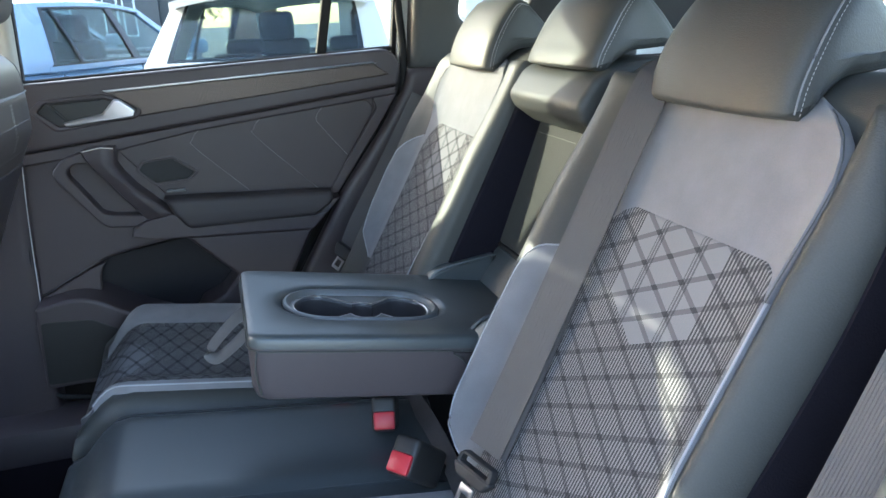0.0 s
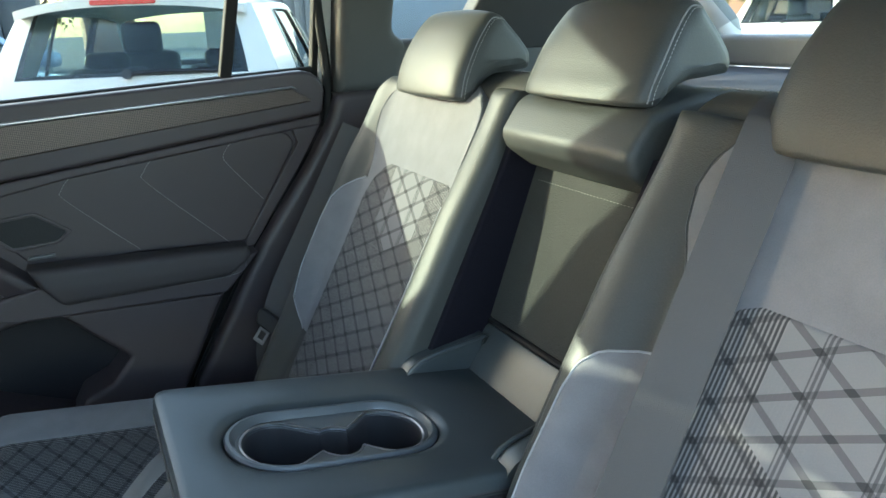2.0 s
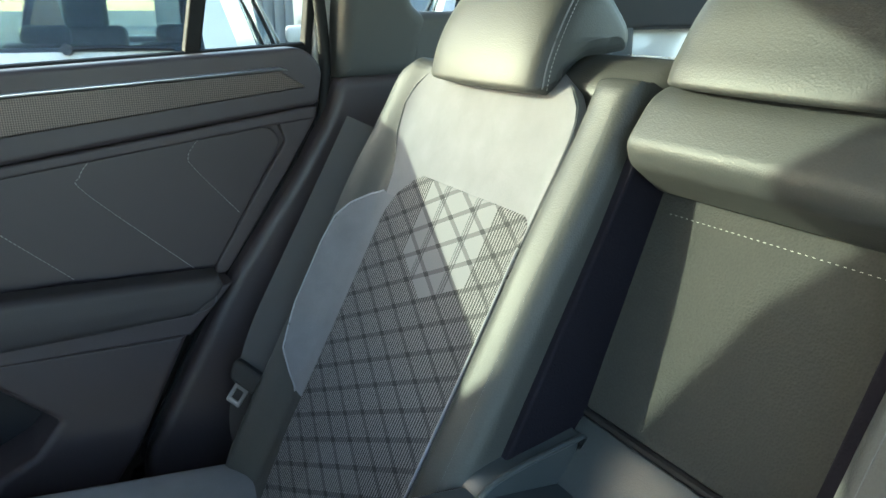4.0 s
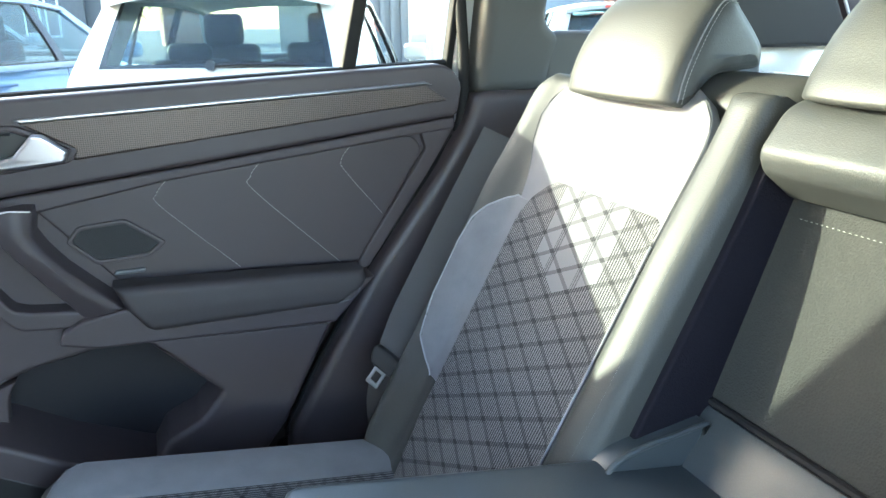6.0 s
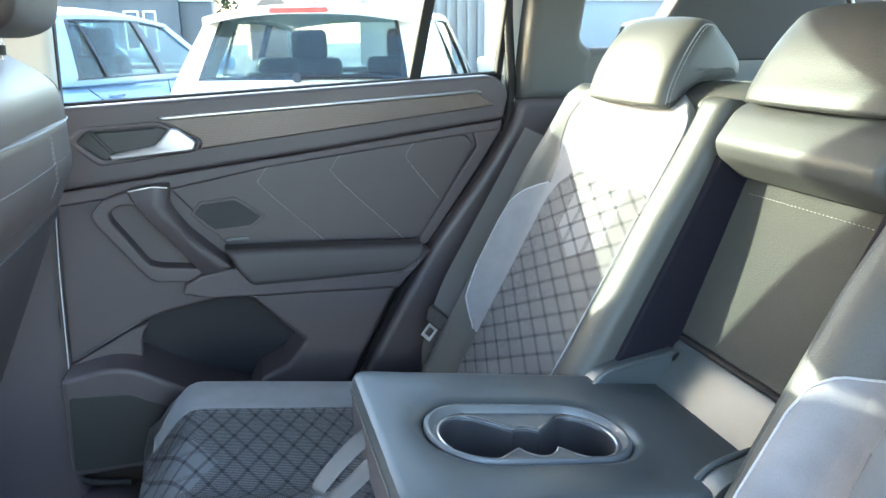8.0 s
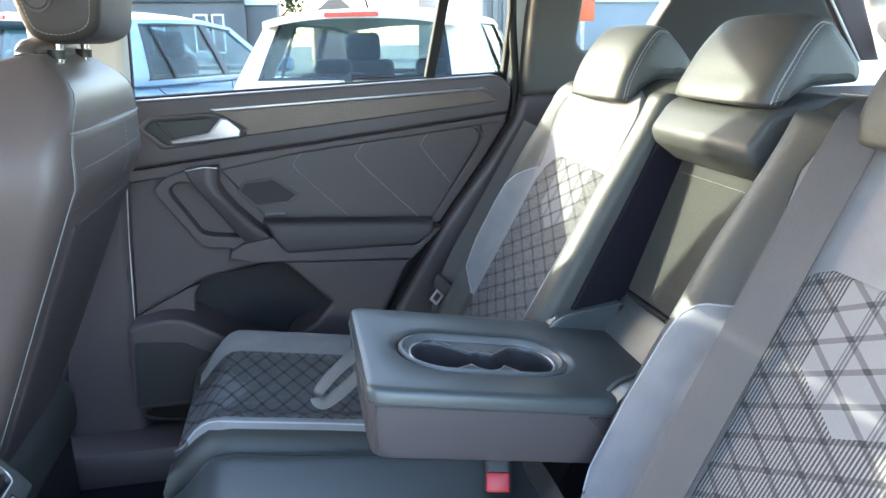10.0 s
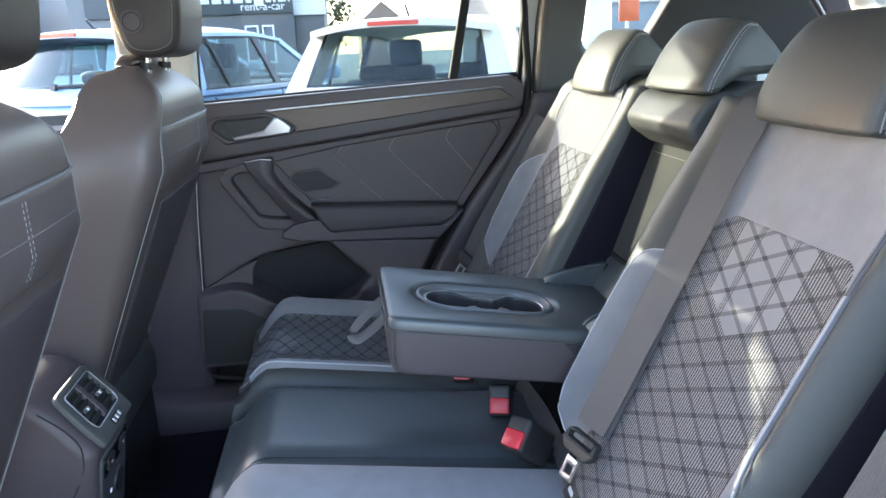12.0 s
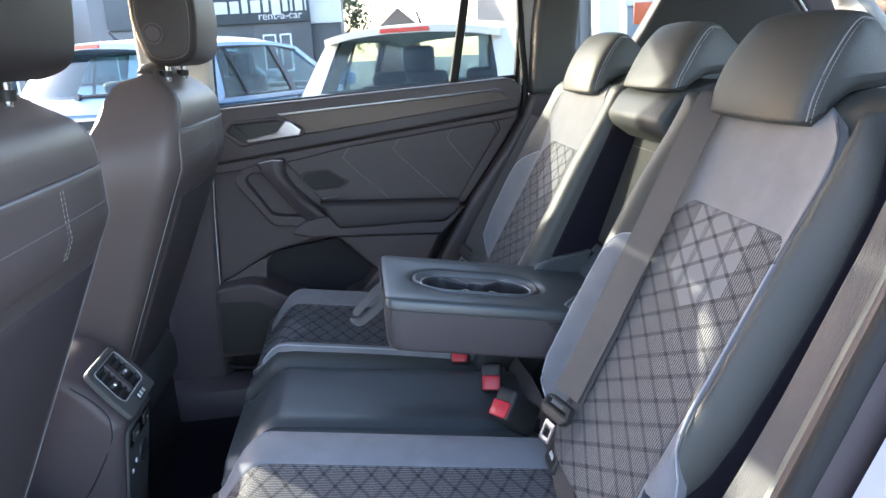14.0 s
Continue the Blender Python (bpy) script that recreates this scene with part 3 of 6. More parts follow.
ins = rounded([(-0.176, 1.070), (-0.009, 1.092), (0.366, 1.133), (0.385, 1.109), (0.272, 0.934), (0.076, 0.945), (-0.077, 0.945)], [0.01, 0.01, 0.02, 0.02, 0.01, 0.01, 0.01])
insert = part("insert", plate(ins, on_door(0.722), 0.008, 0.004), PLASTIC_SOFT, door)
for line in ([(-0.004, 1.09), (-0.018, 1.072), (-0.012, 1.052), (0.089, 0.949)], [(0.128, 1.107), (0.113, 1.086), (0.119, 1.063), (0.242, 0.937)], [(0.266, 1.122), (0.25, 1.10), (0.258, 1.08), (0.314, 1.009)]):
    p = smooth_path([(x, 0.7135, z) for x, z in line], 10)
    part("stitching", stitches(p, 0.0036, 0.0022, 0.0006), THREAD, insert, "white stitching")
rearband = rounded([(0.434, 1.157), (0.438, 1.143), (0.389, 1.068), (0.285, 0.925), (0.270, 0.925), (0.270, 0.938), (0.387, 1.109), (0.378, 1.136)], 0.006)
part("edge_band", plate(rearband, on_door(0.722), 0.014, 0.003), PLASTIC, door)
st = [(-0.17, 1.183), (0.38, 1.210), (0.418, 1.185), (-0.113, 1.131), (-0.108, 1.146)]
decor = part("decor_strip", plate(rounded(st, 0.004), on_door(0.700), 0.011, 0.003), CARBON, door, "carbon-look decor strip")
part("chrome_line", plate([(-0.174, 1.1872), (0.380, 1.2138), (0.390, 1.2098), (0.380, 1.2092), (-0.164, 1.1825)], on_door(0.700), 0.0150, 0.0022), CHROME, decor, "satin chrome line")
bez = [(-0.316, 1.155), (-0.291, 1.176), (-0.174, 1.181), (-0.103, 1.146), (-0.118, 1.128), (-0.272, 1.111)]
hol = [(-0.300, 1.152), (-0.284, 1.168), (-0.178, 1.172), (-0.116, 1.145), (-0.124, 1.136), (-0.263, 1.121)]
handle_unit = part("handle_bezel", ringed(rounded(bez, 0.008), rounded(hol, 0.006), on_door(0.712), 0.024, 0.004), PLASTIC, door, "dark handle surround")
# Black plate proud of the pad; its colour stands in for a shaded hollow.
recess = part("handle_shade_plate", plate(rounded(hol, 0.006), on_door(0.712), 0.0195, 0.001), PLASTIC_LOW, door, "black plate painting the shade of the hollow behind the handle")
part("recess_edge", tube(smooth_path([(-0.276, 0.6915, 1.166), (-0.262, 0.6915, 1.148), (-0.246, 0.6915, 1.129)], 4), 0.003, 8), PLASTIC_LOW, recess)
part("recess_edge", tube([(-0.280, 0.6915, 1.1675), (-0.180, 0.6915, 1.1715)], 0.003, 8), PLASTIC_LOW, recess)
hd = rounded([(-0.254, 1.130), (-0.18, 1.143), (-0.155, 1.170), (-0.143, 1.169), (-0.116, 1.146), (-0.121, 1.132), (-0.25, 1.1205)], 0.003)
part("door_handle", plate(hd, lambda u, v, w: (u, 0.692 - w - 0.010 * step(-0.25, -0.15, u), v), 0.013, 0.004), CHROME, handle_unit, "satin chrome door handle")
# grab handle and its surround
gs = [(-0.234, 1.068), (-0.272, 1.057), (-0.295, 1.031), (-0.290, 1.016), (-0.225, 0.922), (-0.210, 0.906), (-0.148, 0.901), (-0.112, 0.921), (-0.141, 0.926), (-0.196, 0.932), (-0.214, 0.938), (-0.266, 1.020), (-0.267, 1.033), (-0.250, 1.045), (-0.220, 1.044)]
part("grab_surround", plate(rounded(gs, [0.004, 0.012, 0.012, 0.008, 0.012, 0.010, 0.004, 0.003, 0.003, 0.006, 0.006, 0.005, 0.006, 0.006, 0.003], 4), lambda u, v, w: (u, 0.735 - w, v), 0.052, 0.004, 3), PLASTIC, door, "chamfered grab surround")
part("grab_recess", plate(rounded([(-0.274, 1.036), (-0.245, 1.057), (-0.20, 1.056), (-0.11, 0.924), (-0.19, 0.920), (-0.224, 0.930)], 0.006), on_door(0.735), 0.010, 0.002), PLASTIC_SOFT, door)
# the bar: sections from its top to its foot, each with a ridge along the middle
bar = bmesh.new()
rows = []
for lx, lz, mx, mz, rx, rz, y in ((-0.228, 1.0725, -0.196, 1.0785, -0.168, 1.0755, 0.672), (-0.231, 1.071, -0.190, 1.0765, -0.168, 1.0725, 0.658), (-0.226, 1.058, -0.191, 1.062, -0.169, 1.060, 0.654), (-0.218, 1.044, -0.194, 1.048, -0.172, 1.041, 0.654), (-0.200, 1.018, -0.180, 1.024, -0.161, 1.019, 0.655),
                                  (-0.180, 0.989, -0.158, 0.994, -0.140, 0.990, 0.657), (-0.158, 0.957, -0.130, 0.960, -0.108, 0.957, 0.661), (-0.138, 0.928, -0.103, 0.929, -0.076, 0.925, 0.666), (-0.132, 0.916, -0.098, 0.914, -0.072, 0.912, 0.674)):
    rows.append([bar.verts.new(p) for p in ((lx, 0.735, lz), (lx, y + 0.012, lz), (lx + 0.003, y + 0.006, lz), (mx - 0.004, y + 0.0008, mz), (mx + 0.004, y + 0.0006, mz), (rx - 0.004, y + 0.006, rz), (rx, y + 0.012, rz), (rx, 0.735, rz))])
for a, b in zip(rows, rows[1:]):
    for k in range(8):
        bar.faces.new((a[k - 1], a[k], b[k], b[k - 1]))
bar.faces.new(rows[0])
bar.faces.new(rows[-1][::-1])
part("grab_bar", bar, PLASTIC_SOFT, door, "smooth ridged grab bar", smooth=35)
part("grab_trim_line", tube([(-0.230, 0.6600, 1.0725), (-0.192, 0.6560, 1.0785), (-0.169, 0.6620, 1.0745)], 0.0012, 6), CHROME, door, "thin bright line")
sp = [(-0.141, 1.016), (-0.124, 1.037), (-0.063, 1.042), (-0.012, 1.003), (-0.036, 0.984), (-0.106, 0.980)]
spk = part("speaker_frame", ringed(rounded(sp, 0.005), rounded(inset(sp, 0.006), 0.004), on_door(0.7135), 0.004, 0.0015), PLASTIC, door)
part("speaker_grille", plate(rounded(inset(sp, 0.006), 0.004), on_door(0.7135), 0.0015, 0.0005), GRILLE, spk, "black perforated speaker grille")
# armrest of the door
def on_arm(a, b, c):
    return (a, 0.70 - c, b - 0.055 * max(0.0, a + 0.085) * step(0.89, 0.96, b))


part("door_armrest", pad(on_arm, table([(0.893, -0.040), (0.90, -0.052), (0.93, -0.074), (0.962, -0.088)]), table([(0.893, 0.215), (0.90, 0.230), (0.925, 0.258), (0.945, 0.266), (0.962, 0.262)]), 0.893, 0.962, lambda a, b: 0.056 - 0.12 * max(0.0, b - 0.925), 0.011, 0.03, 34, 20), DOOR_LEATHER, door, "padded black armrest")
lg = rounded([(-0.158, 0.900), (-0.134, 0.914), (-0.075, 0.925), (-0.046, 0.901), (0.0, 0.897), (0.226, 0.888), (0.266, 0.922), (0.284, 0.924), (0.218, 0.857), (-0.119, 0.872), (-0.165, 0.884)], 0.004)
part("armrest_carrier", plate(lg, on_door(0.735), 0.068, 0.004), PLASTIC, door)
part("armrest_line", tube(smooth_path([(-0.072, 0.666, 0.922), (-0.046, 0.666, 0.9015), (0.0, 0.666, 0.8975), (0.226, 0.666, 0.8885), (0.262, 0.666, 0.918)], 6), 0.0008, 6), TRAY, door)
part("window_switch", plate(rounded([(-0.088, 0.963), (-0.045, 0.963), (-0.045, 0.969), (-0.084, 0.969)], 0.002), on_door(0.712), 0.006, 0.002), TRAY, door, "small window switch")
part("pocket_edge_line", tube([(-0.364, 0.7175, 0.764), (-0.244, 0.7175, 0.827)], 0.0008, 6), TRAY, door)
# lower pocket
part("pocket_corner", plate(rounded([(-0.372, 0.755), (-0.262, 0.812), (-0.232, 0.822), (-0.246, 0.800), (-0.252, 0.735), (-0.372, 0.735)], [0.002, 0.006, 0.004, 0.012, 0.004, 0.002]), on_door(0.735), 0.019, 0.003), PLASTIC, door)
wedge = rounded([(-0.060, 0.868), (0.218, 0.855), (0.131, 0.69), (0.06, 0.60), (-0.08, 0.64), (-0.045, 0.700), (0.004, 0.722), (0.040, 0.765)], 0.006)
part("lower_panel", plate(wedge, on_door(0.785), 0.103, 0.010, 5), PLASTIC, door)
pbar = rounded([(-0.372, 0.757), (-0.300, 0.772), (-0.258, 0.766), (-0.17, 0.712), (-0.06, 0.662), (0.08, 0.655), (0.08, 0.575), (-0.38, 0.575)], [0.005, 0.03, 0.02, 0.02, 0.02, 0.01, 0.01, 0.01])
part("map_pocket", plate(pbar, on_door(0.785), 0.137, 0.008, 5), PLASTIC, door)
# Flush black plate; the hollow's shade is only its colour.
phol = rounded([(-0.365, 0.728), (-0.268, 0.722), (-0.19, 0.675), (-0.11, 0.585), (-0.375, 0.585)], 0.01)
part("pocket_shade_plate", plate(phol, on_door(0.651), 0.004, 0.002), PLASTIC_LOW, door)
part("pocket_clip", plate(rounded([(-0.048, 0.826), (-0.036, 0.826), (-0.036, 0.834), (-0.048, 0.834)], 0.002), on_door(0.780), 0.012, 0.002), RUBBER, door)
# window of the door
win = thing("window_1", "side window of the rear door with black divider", "window", kind="structure")


def lean(u, v, w):
    return (u, 0.775 - 0.27 * max(0.0, v - 1.2) - w, v)


part("pane", plate(rounded([(-0.33, 1.19), (0.27, 1.215), (0.352, 1.62), (-0.345, 1.62), (-0.311, 1.42)], 0.01), lean, 0.004, 0.001), GLASS_TINT, win)
part("quarter_pane", plate(rounded([(0.28, 1.215), (0.44, 1.22), (0.45, 1.37), (0.43, 1.60), (0.362, 1.62)], 0.01), lean, 0.004, 0.001), GLASS_TINT, win)
part("divider", plate([(0.262, 1.20), (0.284, 1.20), (0.353, 1.64), (0.332, 1.64)], lean, 0.018, 0.004), RUBBER, win)
part("belt_seal", tube([(-0.33, 0.752, 1.205), (0.44, 0.752, 1.238)], 0.006, 8), RUBBER, win)
part("front_frame", plate([(-0.345, 1.19), (-0.327, 1.19), (-0.306, 1.40), (-0.316, 1.45), (-0.350, 1.64), (-0.368, 1.64), (-0.334, 1.45), (-0.324, 1.40)], lean, 0.02, 0.004), RUBBER, win)
part("rear_frame", plate([(0.436, 1.20), (0.450, 1.20), (0.455, 1.37), (0.437, 1.64), (0.422, 1.64), (0.443, 1.37)], lean, 0.02, 0.004), RUBBER, win)
part("top_frame", plate([(-0.36, 1.583), (0.44, 1.583), (0.44, 1.65), (-0.36, 1.65)], lean, 0.03, 0.006), RUBBER, win)
qwin = thing("window_2", "small rear quarter window", "window", kind="structure")
part("pane", plate(rounded([(0.59, 1.27), (0.82, 1.27), (0.88, 1.56), (0.60, 1.56)], 0.02), lambda u, v, w: (u, 0.765 - 0.25 * max(0, v - 1.25) - w, v), 0.004, 0.001), GLASS_TINT, qwin)
for o in bpy.data.objects:
    if o.name.startswith("window_tailgate"):
        o.visible_shadow = False


# ---------------------------------------------------------------- rear seats
def headrest(parent_name, label, yc, half, dx=0.0, dz=0.0, lift=0.0):
    """A hooked headrest: a leaning front pad whose rear part reaches back over the top of the backrest."""
    hr = thing(parent_name, label, "headrest", "rear headrests")
    prof = rounded([(0.469, 1.216), (0.475, 1.243), (0.489, 1.277), (0.509, 1.309), (0.534, 1.331), (0.559, 1.330), (0.588, 1.301), (0.608, 1.272), (0.606, 1.250), (0.566, 1.247), (0.530, 1.246), (0.509, 1.232), (0.490, 1.2105)],
                   [0.006, 0.02, 0.02, 0.02, 0.014, 0.016, 0.02, 0.012, 0.008, 0.01, 0.015, 0.012, 0.006], 4)

    def f(u, v, w):
        k = abs(w) / half
        top = step(1.235, 1.335, v)
        front = 1 - step(0.50, 0.58, u)
        narrow = (1 - 0.07 * top * top) * (1 - 0.10 * step(0.53, 0.61, u))
        return (u + dx + (0.006 * k ** 2 + 0.008 * k ** 6) * front, yc + w * narrow, v + dz + lift * (1 - step(1.205, 1.27, v)) - (0.004 * k ** 2 + 0.004 * k ** 6) * top)

    bm = bmesh.new()
    rings = []
    ks = [-1.0, -0.996, -0.985] + [-0.96 + 1.92 * j / 20 for j in range(21)] + [0.985, 0.996, 1.0]
    for k in ks:
        rings.append([bm.verts.new(f(p[0], p[1], k * half)) for p in inset(prof, 0.006 * step(0.95, 1.0, abs(k)) ** 2)])
    # slightly domed side faces
    for sgn in (-1, 1):
        for d, out in ((0.011, 0.0025), (0.018, 0.0045)):
            ring = [bm.verts.new(f(p[0], p[1], sgn * (half + out))) for p in inset(prof, d)]
            if sgn < 0:
                rings.insert(0, ring)
            else:
                rings.append(ring)
    n = len(prof)
    for a, b in zip(rings, rings[1:]):
        for i in range(n):
            bm.faces.new((a[i - 1], a[i], b[i], b[i - 1]))
    cap(bm, rings[0], inset(prof, 0.018))
    cap(bm, rings[-1], inset(prof, 0.018))
    bmesh.ops.remove_doubles(bm, verts=bm.verts[:], dist=1e-6)
    part("cushion", bm, LEATHER, hr, smooth=60)
    edge = [(0.4735, 1.219), (0.4790, 1.243), (0.4925, 1.276), (0.512, 1.307), (0.534, 1.3265), (0.557, 1.326)]
    for s in (1, -1):
        seam = smooth_path([f(u + 0.002, v - 0.001, s * (half * 0.998)) for u, v in edge], 8)
        part("seam", tube(seam, 0.0009, 6), PIPING_DARK, hr, "grey piped seam")
        row = smooth_path([f(u + 0.0050, v - 0.0025, s * (half + 0.0012)) for u, v in edge], 8)
        part("stitching", stitches(row, 0.0026, 0.0016, 0.00038, (0, 0.0006 * s, 0)), THREAD, hr, "white stitching")
    return hr


def back_height(q, s, sg):
    """Relief of the outer backrests across the seat; only the door side falls away."""
    e = abs(q - 0.005)
    if q * sg > 0:
        h = 0.028 * step(0.135, 0.185, e) - 0.075 * step(0.185, 0.25, e) if sg > 0 else 0.012 * step(0.135, 0.170, e) - 0.026 * step(0.166, 0.200, e)
    else:
        h = 0.028 * step(0.135, 0.185, e) - 0.004 * step(0.185, 0.225, e)
    return h * (1 - 0.5 * step(0.40, 0.58, s)) + 0.006 * math.cos(s * 7)


INB = 0.118


def outer_seat(sg, name, label):
    """Both seats carry the same panels, the wide suede patch on the same hand; only the flanks are mirrored."""
    seat = thing(name, label, "rear seat", "rear seats")
    yc = 0.34 if sg > 0 else -0.354

    def m(q, b, c):
        return back(q + yc, b, c)

    inner = lambda s: (0.216 if sg > 0 else 0.222) - 0.006 * step(0.45, 0.60, s) - (0.02 if sg > 0 else 0.075) * (1 - step(0.0, 0.13, s))
    outer = table([(0.0, 0.195), (0.12, 0.237), (0.30, 0.25), (0.45, 0.25), (0.52, 0.235), (0.57, 0.205), (0.61, 0.16)])
    if sg < 0:
        inner = table([(0.085, 0.130), (0.095, 0.150), (0.105, 0.170), (0.125, 0.188), (0.16, 0.204), (0.22, 0.218), (0.30, 0.222), (0.45, 0.222), (0.60, 0.216)])
        outer = table([(0.0, 0.165), (0.15, 0.170), (0.165, 0.176), (0.18, 0.181), (0.21, 0.187), (0.26, 0.191), (0.45, 0.195), (0.52, 0.195), (0.57, 0.185), (0.61, 0.165)])
    lo, hi = (lambda s: -inner(s), outer) if sg > 0 else (lambda s: -outer(s), inner)
    ql = table([(0.0, -0.135), (0.1, -0.143), (0.2, -0.150), (0.35, -0.152), (0.43, -0.150), (0.452, -0.143), (0.461, -0.128)])
    qr = table([(0.0, 0.112), (0.1, 0.12), (0.29, 0.122), (0.40, 0.122), (0.43, 0.107), (0.452, 0.082), (0.461, 0.062)])
    base = 0.0
    if sg < 0:
        base = 0.062
        qr = table([(0.062, 0.050), (0.070, 0.085), (0.082, 0.108), (0.10, 0.12), (0.29, 0.122), (0.40, 0.122), (0.43, 0.107), (0.452, 0.082), (0.461, 0.062)])
    h = lambda q, b: back_height(q, b, sg)
    # black leather flanks, one each side of the middle panels
    foot = 0.158 if sg < 0 else -0.02
    part("flank", pad(m, lo, lambda s: -0.148, foot, 0.60, h, 0.018, 0.10, 18, 40), LEATHER, seat, "black leather flank")
    part("flank", pad(m, lambda s: 0.112, hi, -0.02 if sg > 0 else 0.085, 0.60, h, 0.018, 0.10, 18, 40), LEATHER, seat, "black leather flank")
    # Black sheet over the flank's leather side puts its shade into colour.
    if sg < 0:
        side = [[m(lo(s) - 0.003, s, h(lo(s), s) - 0.014), m(lo(s) - 0.012, s, h(lo(s), s) - 0.050), m(lo(s) - 0.012, s, h(lo(s), s) - 0.125)] for s in [0.15 + 0.43 * k / 30 for k in range(31)]]
        bm = bmesh.new()
        vs = [[bm.verts.new(p) for p in row] + [bm.verts.new(p + Vector((0, 0.003, 0))) for p in row[::-1]] for row in side]
        for r0, r1 in zip(vs, vs[1:]):
            for k in range(6):
                bm.faces.new((r0[k - 1], r0[k], r1[k], r1[k - 1]))
        bm.faces.new(vs[0])
        bm.faces.new(vs[-1][::-1])
        part("side_panel", bm, CARPET, seat, "black sheet standing in for shade on the backrest's leather side")
    seam_q = (lambda s: hi(s) - 0.016) if sg < 0 else (lambda s: lo(s) + 0.016)
    part("flank_seam", tube([m(seam_q(s), s, h(seam_q(s), s) - 0.0012) for s in [0.09 + 0.49 * k / 40 for k in range(41)]], 0.0011, 6), LEATHER_MID, seat)
    part("shell", pad(m, lambda s: lo(s) + 0.01, lambda s: hi(s) - 0.01, -0.04, 0.585, lambda a, b: -0.085, 0.02, 0.05, 10, 12), PLASTIC_LOW, seat)
    part("quilted_panel", pad(m, ql, qr, base, 0.461, lambda a, b: h(a, b) + 0.004, 0.006, 0.01, 30, 44), QUILT_BACK, seat, "quilted grey cloth panel with dark grid")
    su_l = table([(0.40, -0.148), (0.43, -0.150), (0.50, -0.157), (0.53, -0.158), (0.55, -0.153), (0.57, -0.140), (0.585, -0.120), (0.602, -0.085)])
    su_r = table([(0.40, 0.130), (0.45, 0.140), (0.50, 0.158), (0.535, 0.163), (0.56, 0.158), (0.585, 0.14), (0.602, 0.11)])
    part("suede_panel", pad(m, su_l, su_r, 0.40, 0.602, lambda a, b: h(a, b) + 0.002 - 0.012 * step(0.575, 0.60, b), 0.004, 0.01, 24, 20), SUEDE, seat, "pale grey suede upper panel")
    for sd in (su_l, su_r):
        part("panel_seam", tube([m(sd(s), s, h(sd(s), s) + 0.0005 - 0.012 * step(0.575, 0.60, s)) for s in [0.42 + 0.17 * k / 30 for k in range(31)]], 0.0007, 6), LEATHER_MID, seat)
    # broad suede patch with piping on one side of the quilt, a narrow wedge on the other
    if sg > 0:
        fo = table([(0.150, 0.140), (0.165, 0.157), (0.19, 0.175), (0.25, 0.186), (0.33, 0.188), (0.37, 0.183), (0.395, 0.171), (0.415, 0.155), (0.425, 0.139)])
        s0, s1 = 0.150, 0.425
    else:
        fo = table([(0.095, 0.140), (0.105, 0.160), (0.125, 0.178), (0.16, 0.189), (0.25, 0.196), (0.33, 0.194), (0.355, 0.188), (0.375, 0.174), (0.388, 0.150), (0.392, 0.135)])
        s0, s1 = 0.095, 0.392
    part("suede_patch", pad(m, lambda s: 0.108, fo, s0, s1, lambda a, b: h(a, b) + 0.003, 0.003, 0.008, 12, 30), SUEDE, seat, "grey suede side patch")
    part("patch_piping", tube([m(fo(s), s, h(fo(s), s) + 0.0025) for s in [s0 + (s1 - s0) * k / 60 for k in range(61)]], 0.0012, 6), PIPING, seat, "pale piping")
    fi = table([(0.158, -0.188), (0.19, -0.180), (0.22, -0.167), (0.28, -0.157), (0.35, -0.156), (0.43, -0.157)]) if sg < 0 else table([(0.0, -0.178), (0.1, -0.170), (0.2, -0.164), (0.3, -0.158), (0.40, -0.1525)])
    part("suede_wedge", pad(m, fi, lambda s: -0.132, max(0.0, foot), 0.40 if sg > 0 else 0.43, lambda a, b: h(a, b) + 0.0025, 0.003, 0.008, 8, 30), SUEDE, seat, "narrow suede wedge")
    part("wedge_piping", tube([m(fi(s), s, h(fi(s), s) + 0.003) for s in [max(0.0, foot) + (0.43 - max(0.0, foot)) * k / 50 for k in range(51)]], 0.0012, 6), PIPING, seat, "pale piping")
    # roll on top of the backrest
    topp = rounded([(0.512, 1.190), (0.520, 1.228), (0.552, 1.248), (0.600, 1.245), (0.640, 1.21), (0.63, 1.16), (0.54, 1.14)], 0.02)
    mid = (INB + 0.54) / 2
    part("top_roll", bolster(topp, lambda u, v, w: (u, sg * (mid + w), v), (0.54 - INB) / 2, 0.03), LEATHER, seat)
    part("top_stitching", stitches([(0.563, sg * (0.13 + 0.003 * k), 1.2490) for k in range(30)], 0.0036, 0.0020, 0.00045), THREAD, seat, "white stitching")
    # cushion: piped edge on one side, suede band on the other
    def c(q, b, w):
        return Vector((b, q + yc, 0.765 - 0.15 * max(0.0, b + 0.15) + w))
    edge_in, edge_out = (-0.205, 0.26) if sg > 0 else (-0.24, 0.219)
    fl = lambda a, b: 0.018 * step(0.10, 0.16, abs(a - 0.01)) - 0.055 * step(-0.13, -0.225, b) ** 2 - 0.02 * step(0.19, 0.235, abs(a - 0.01))
    part("cushion_base", pad(c, lambda b: edge_in + 0.02 * step(-0.15, -0.22, b), lambda b: edge_out - 0.05 * step(-0.15, -0.22, b), -0.235, 0.33, lambda a, b: fl(a, b) - 0.010, 0.03, 0.20, 24, 20), LEATHER, seat)
    cl_ = lambda b: -0.160 + 0.03 * step(-0.15, -0.21, b)
    cr_ = lambda b: 0.128 - 0.02 * step(-0.15, -0.22, b)
    part("cushion_quilt", pad(c, cl_, cr_, -0.225, 0.32, lambda a, b: fl(a, b), 0.005, 0.02, 24, 36), QUILT_SEAT, seat, "quilted grey cloth panel with dark grid")
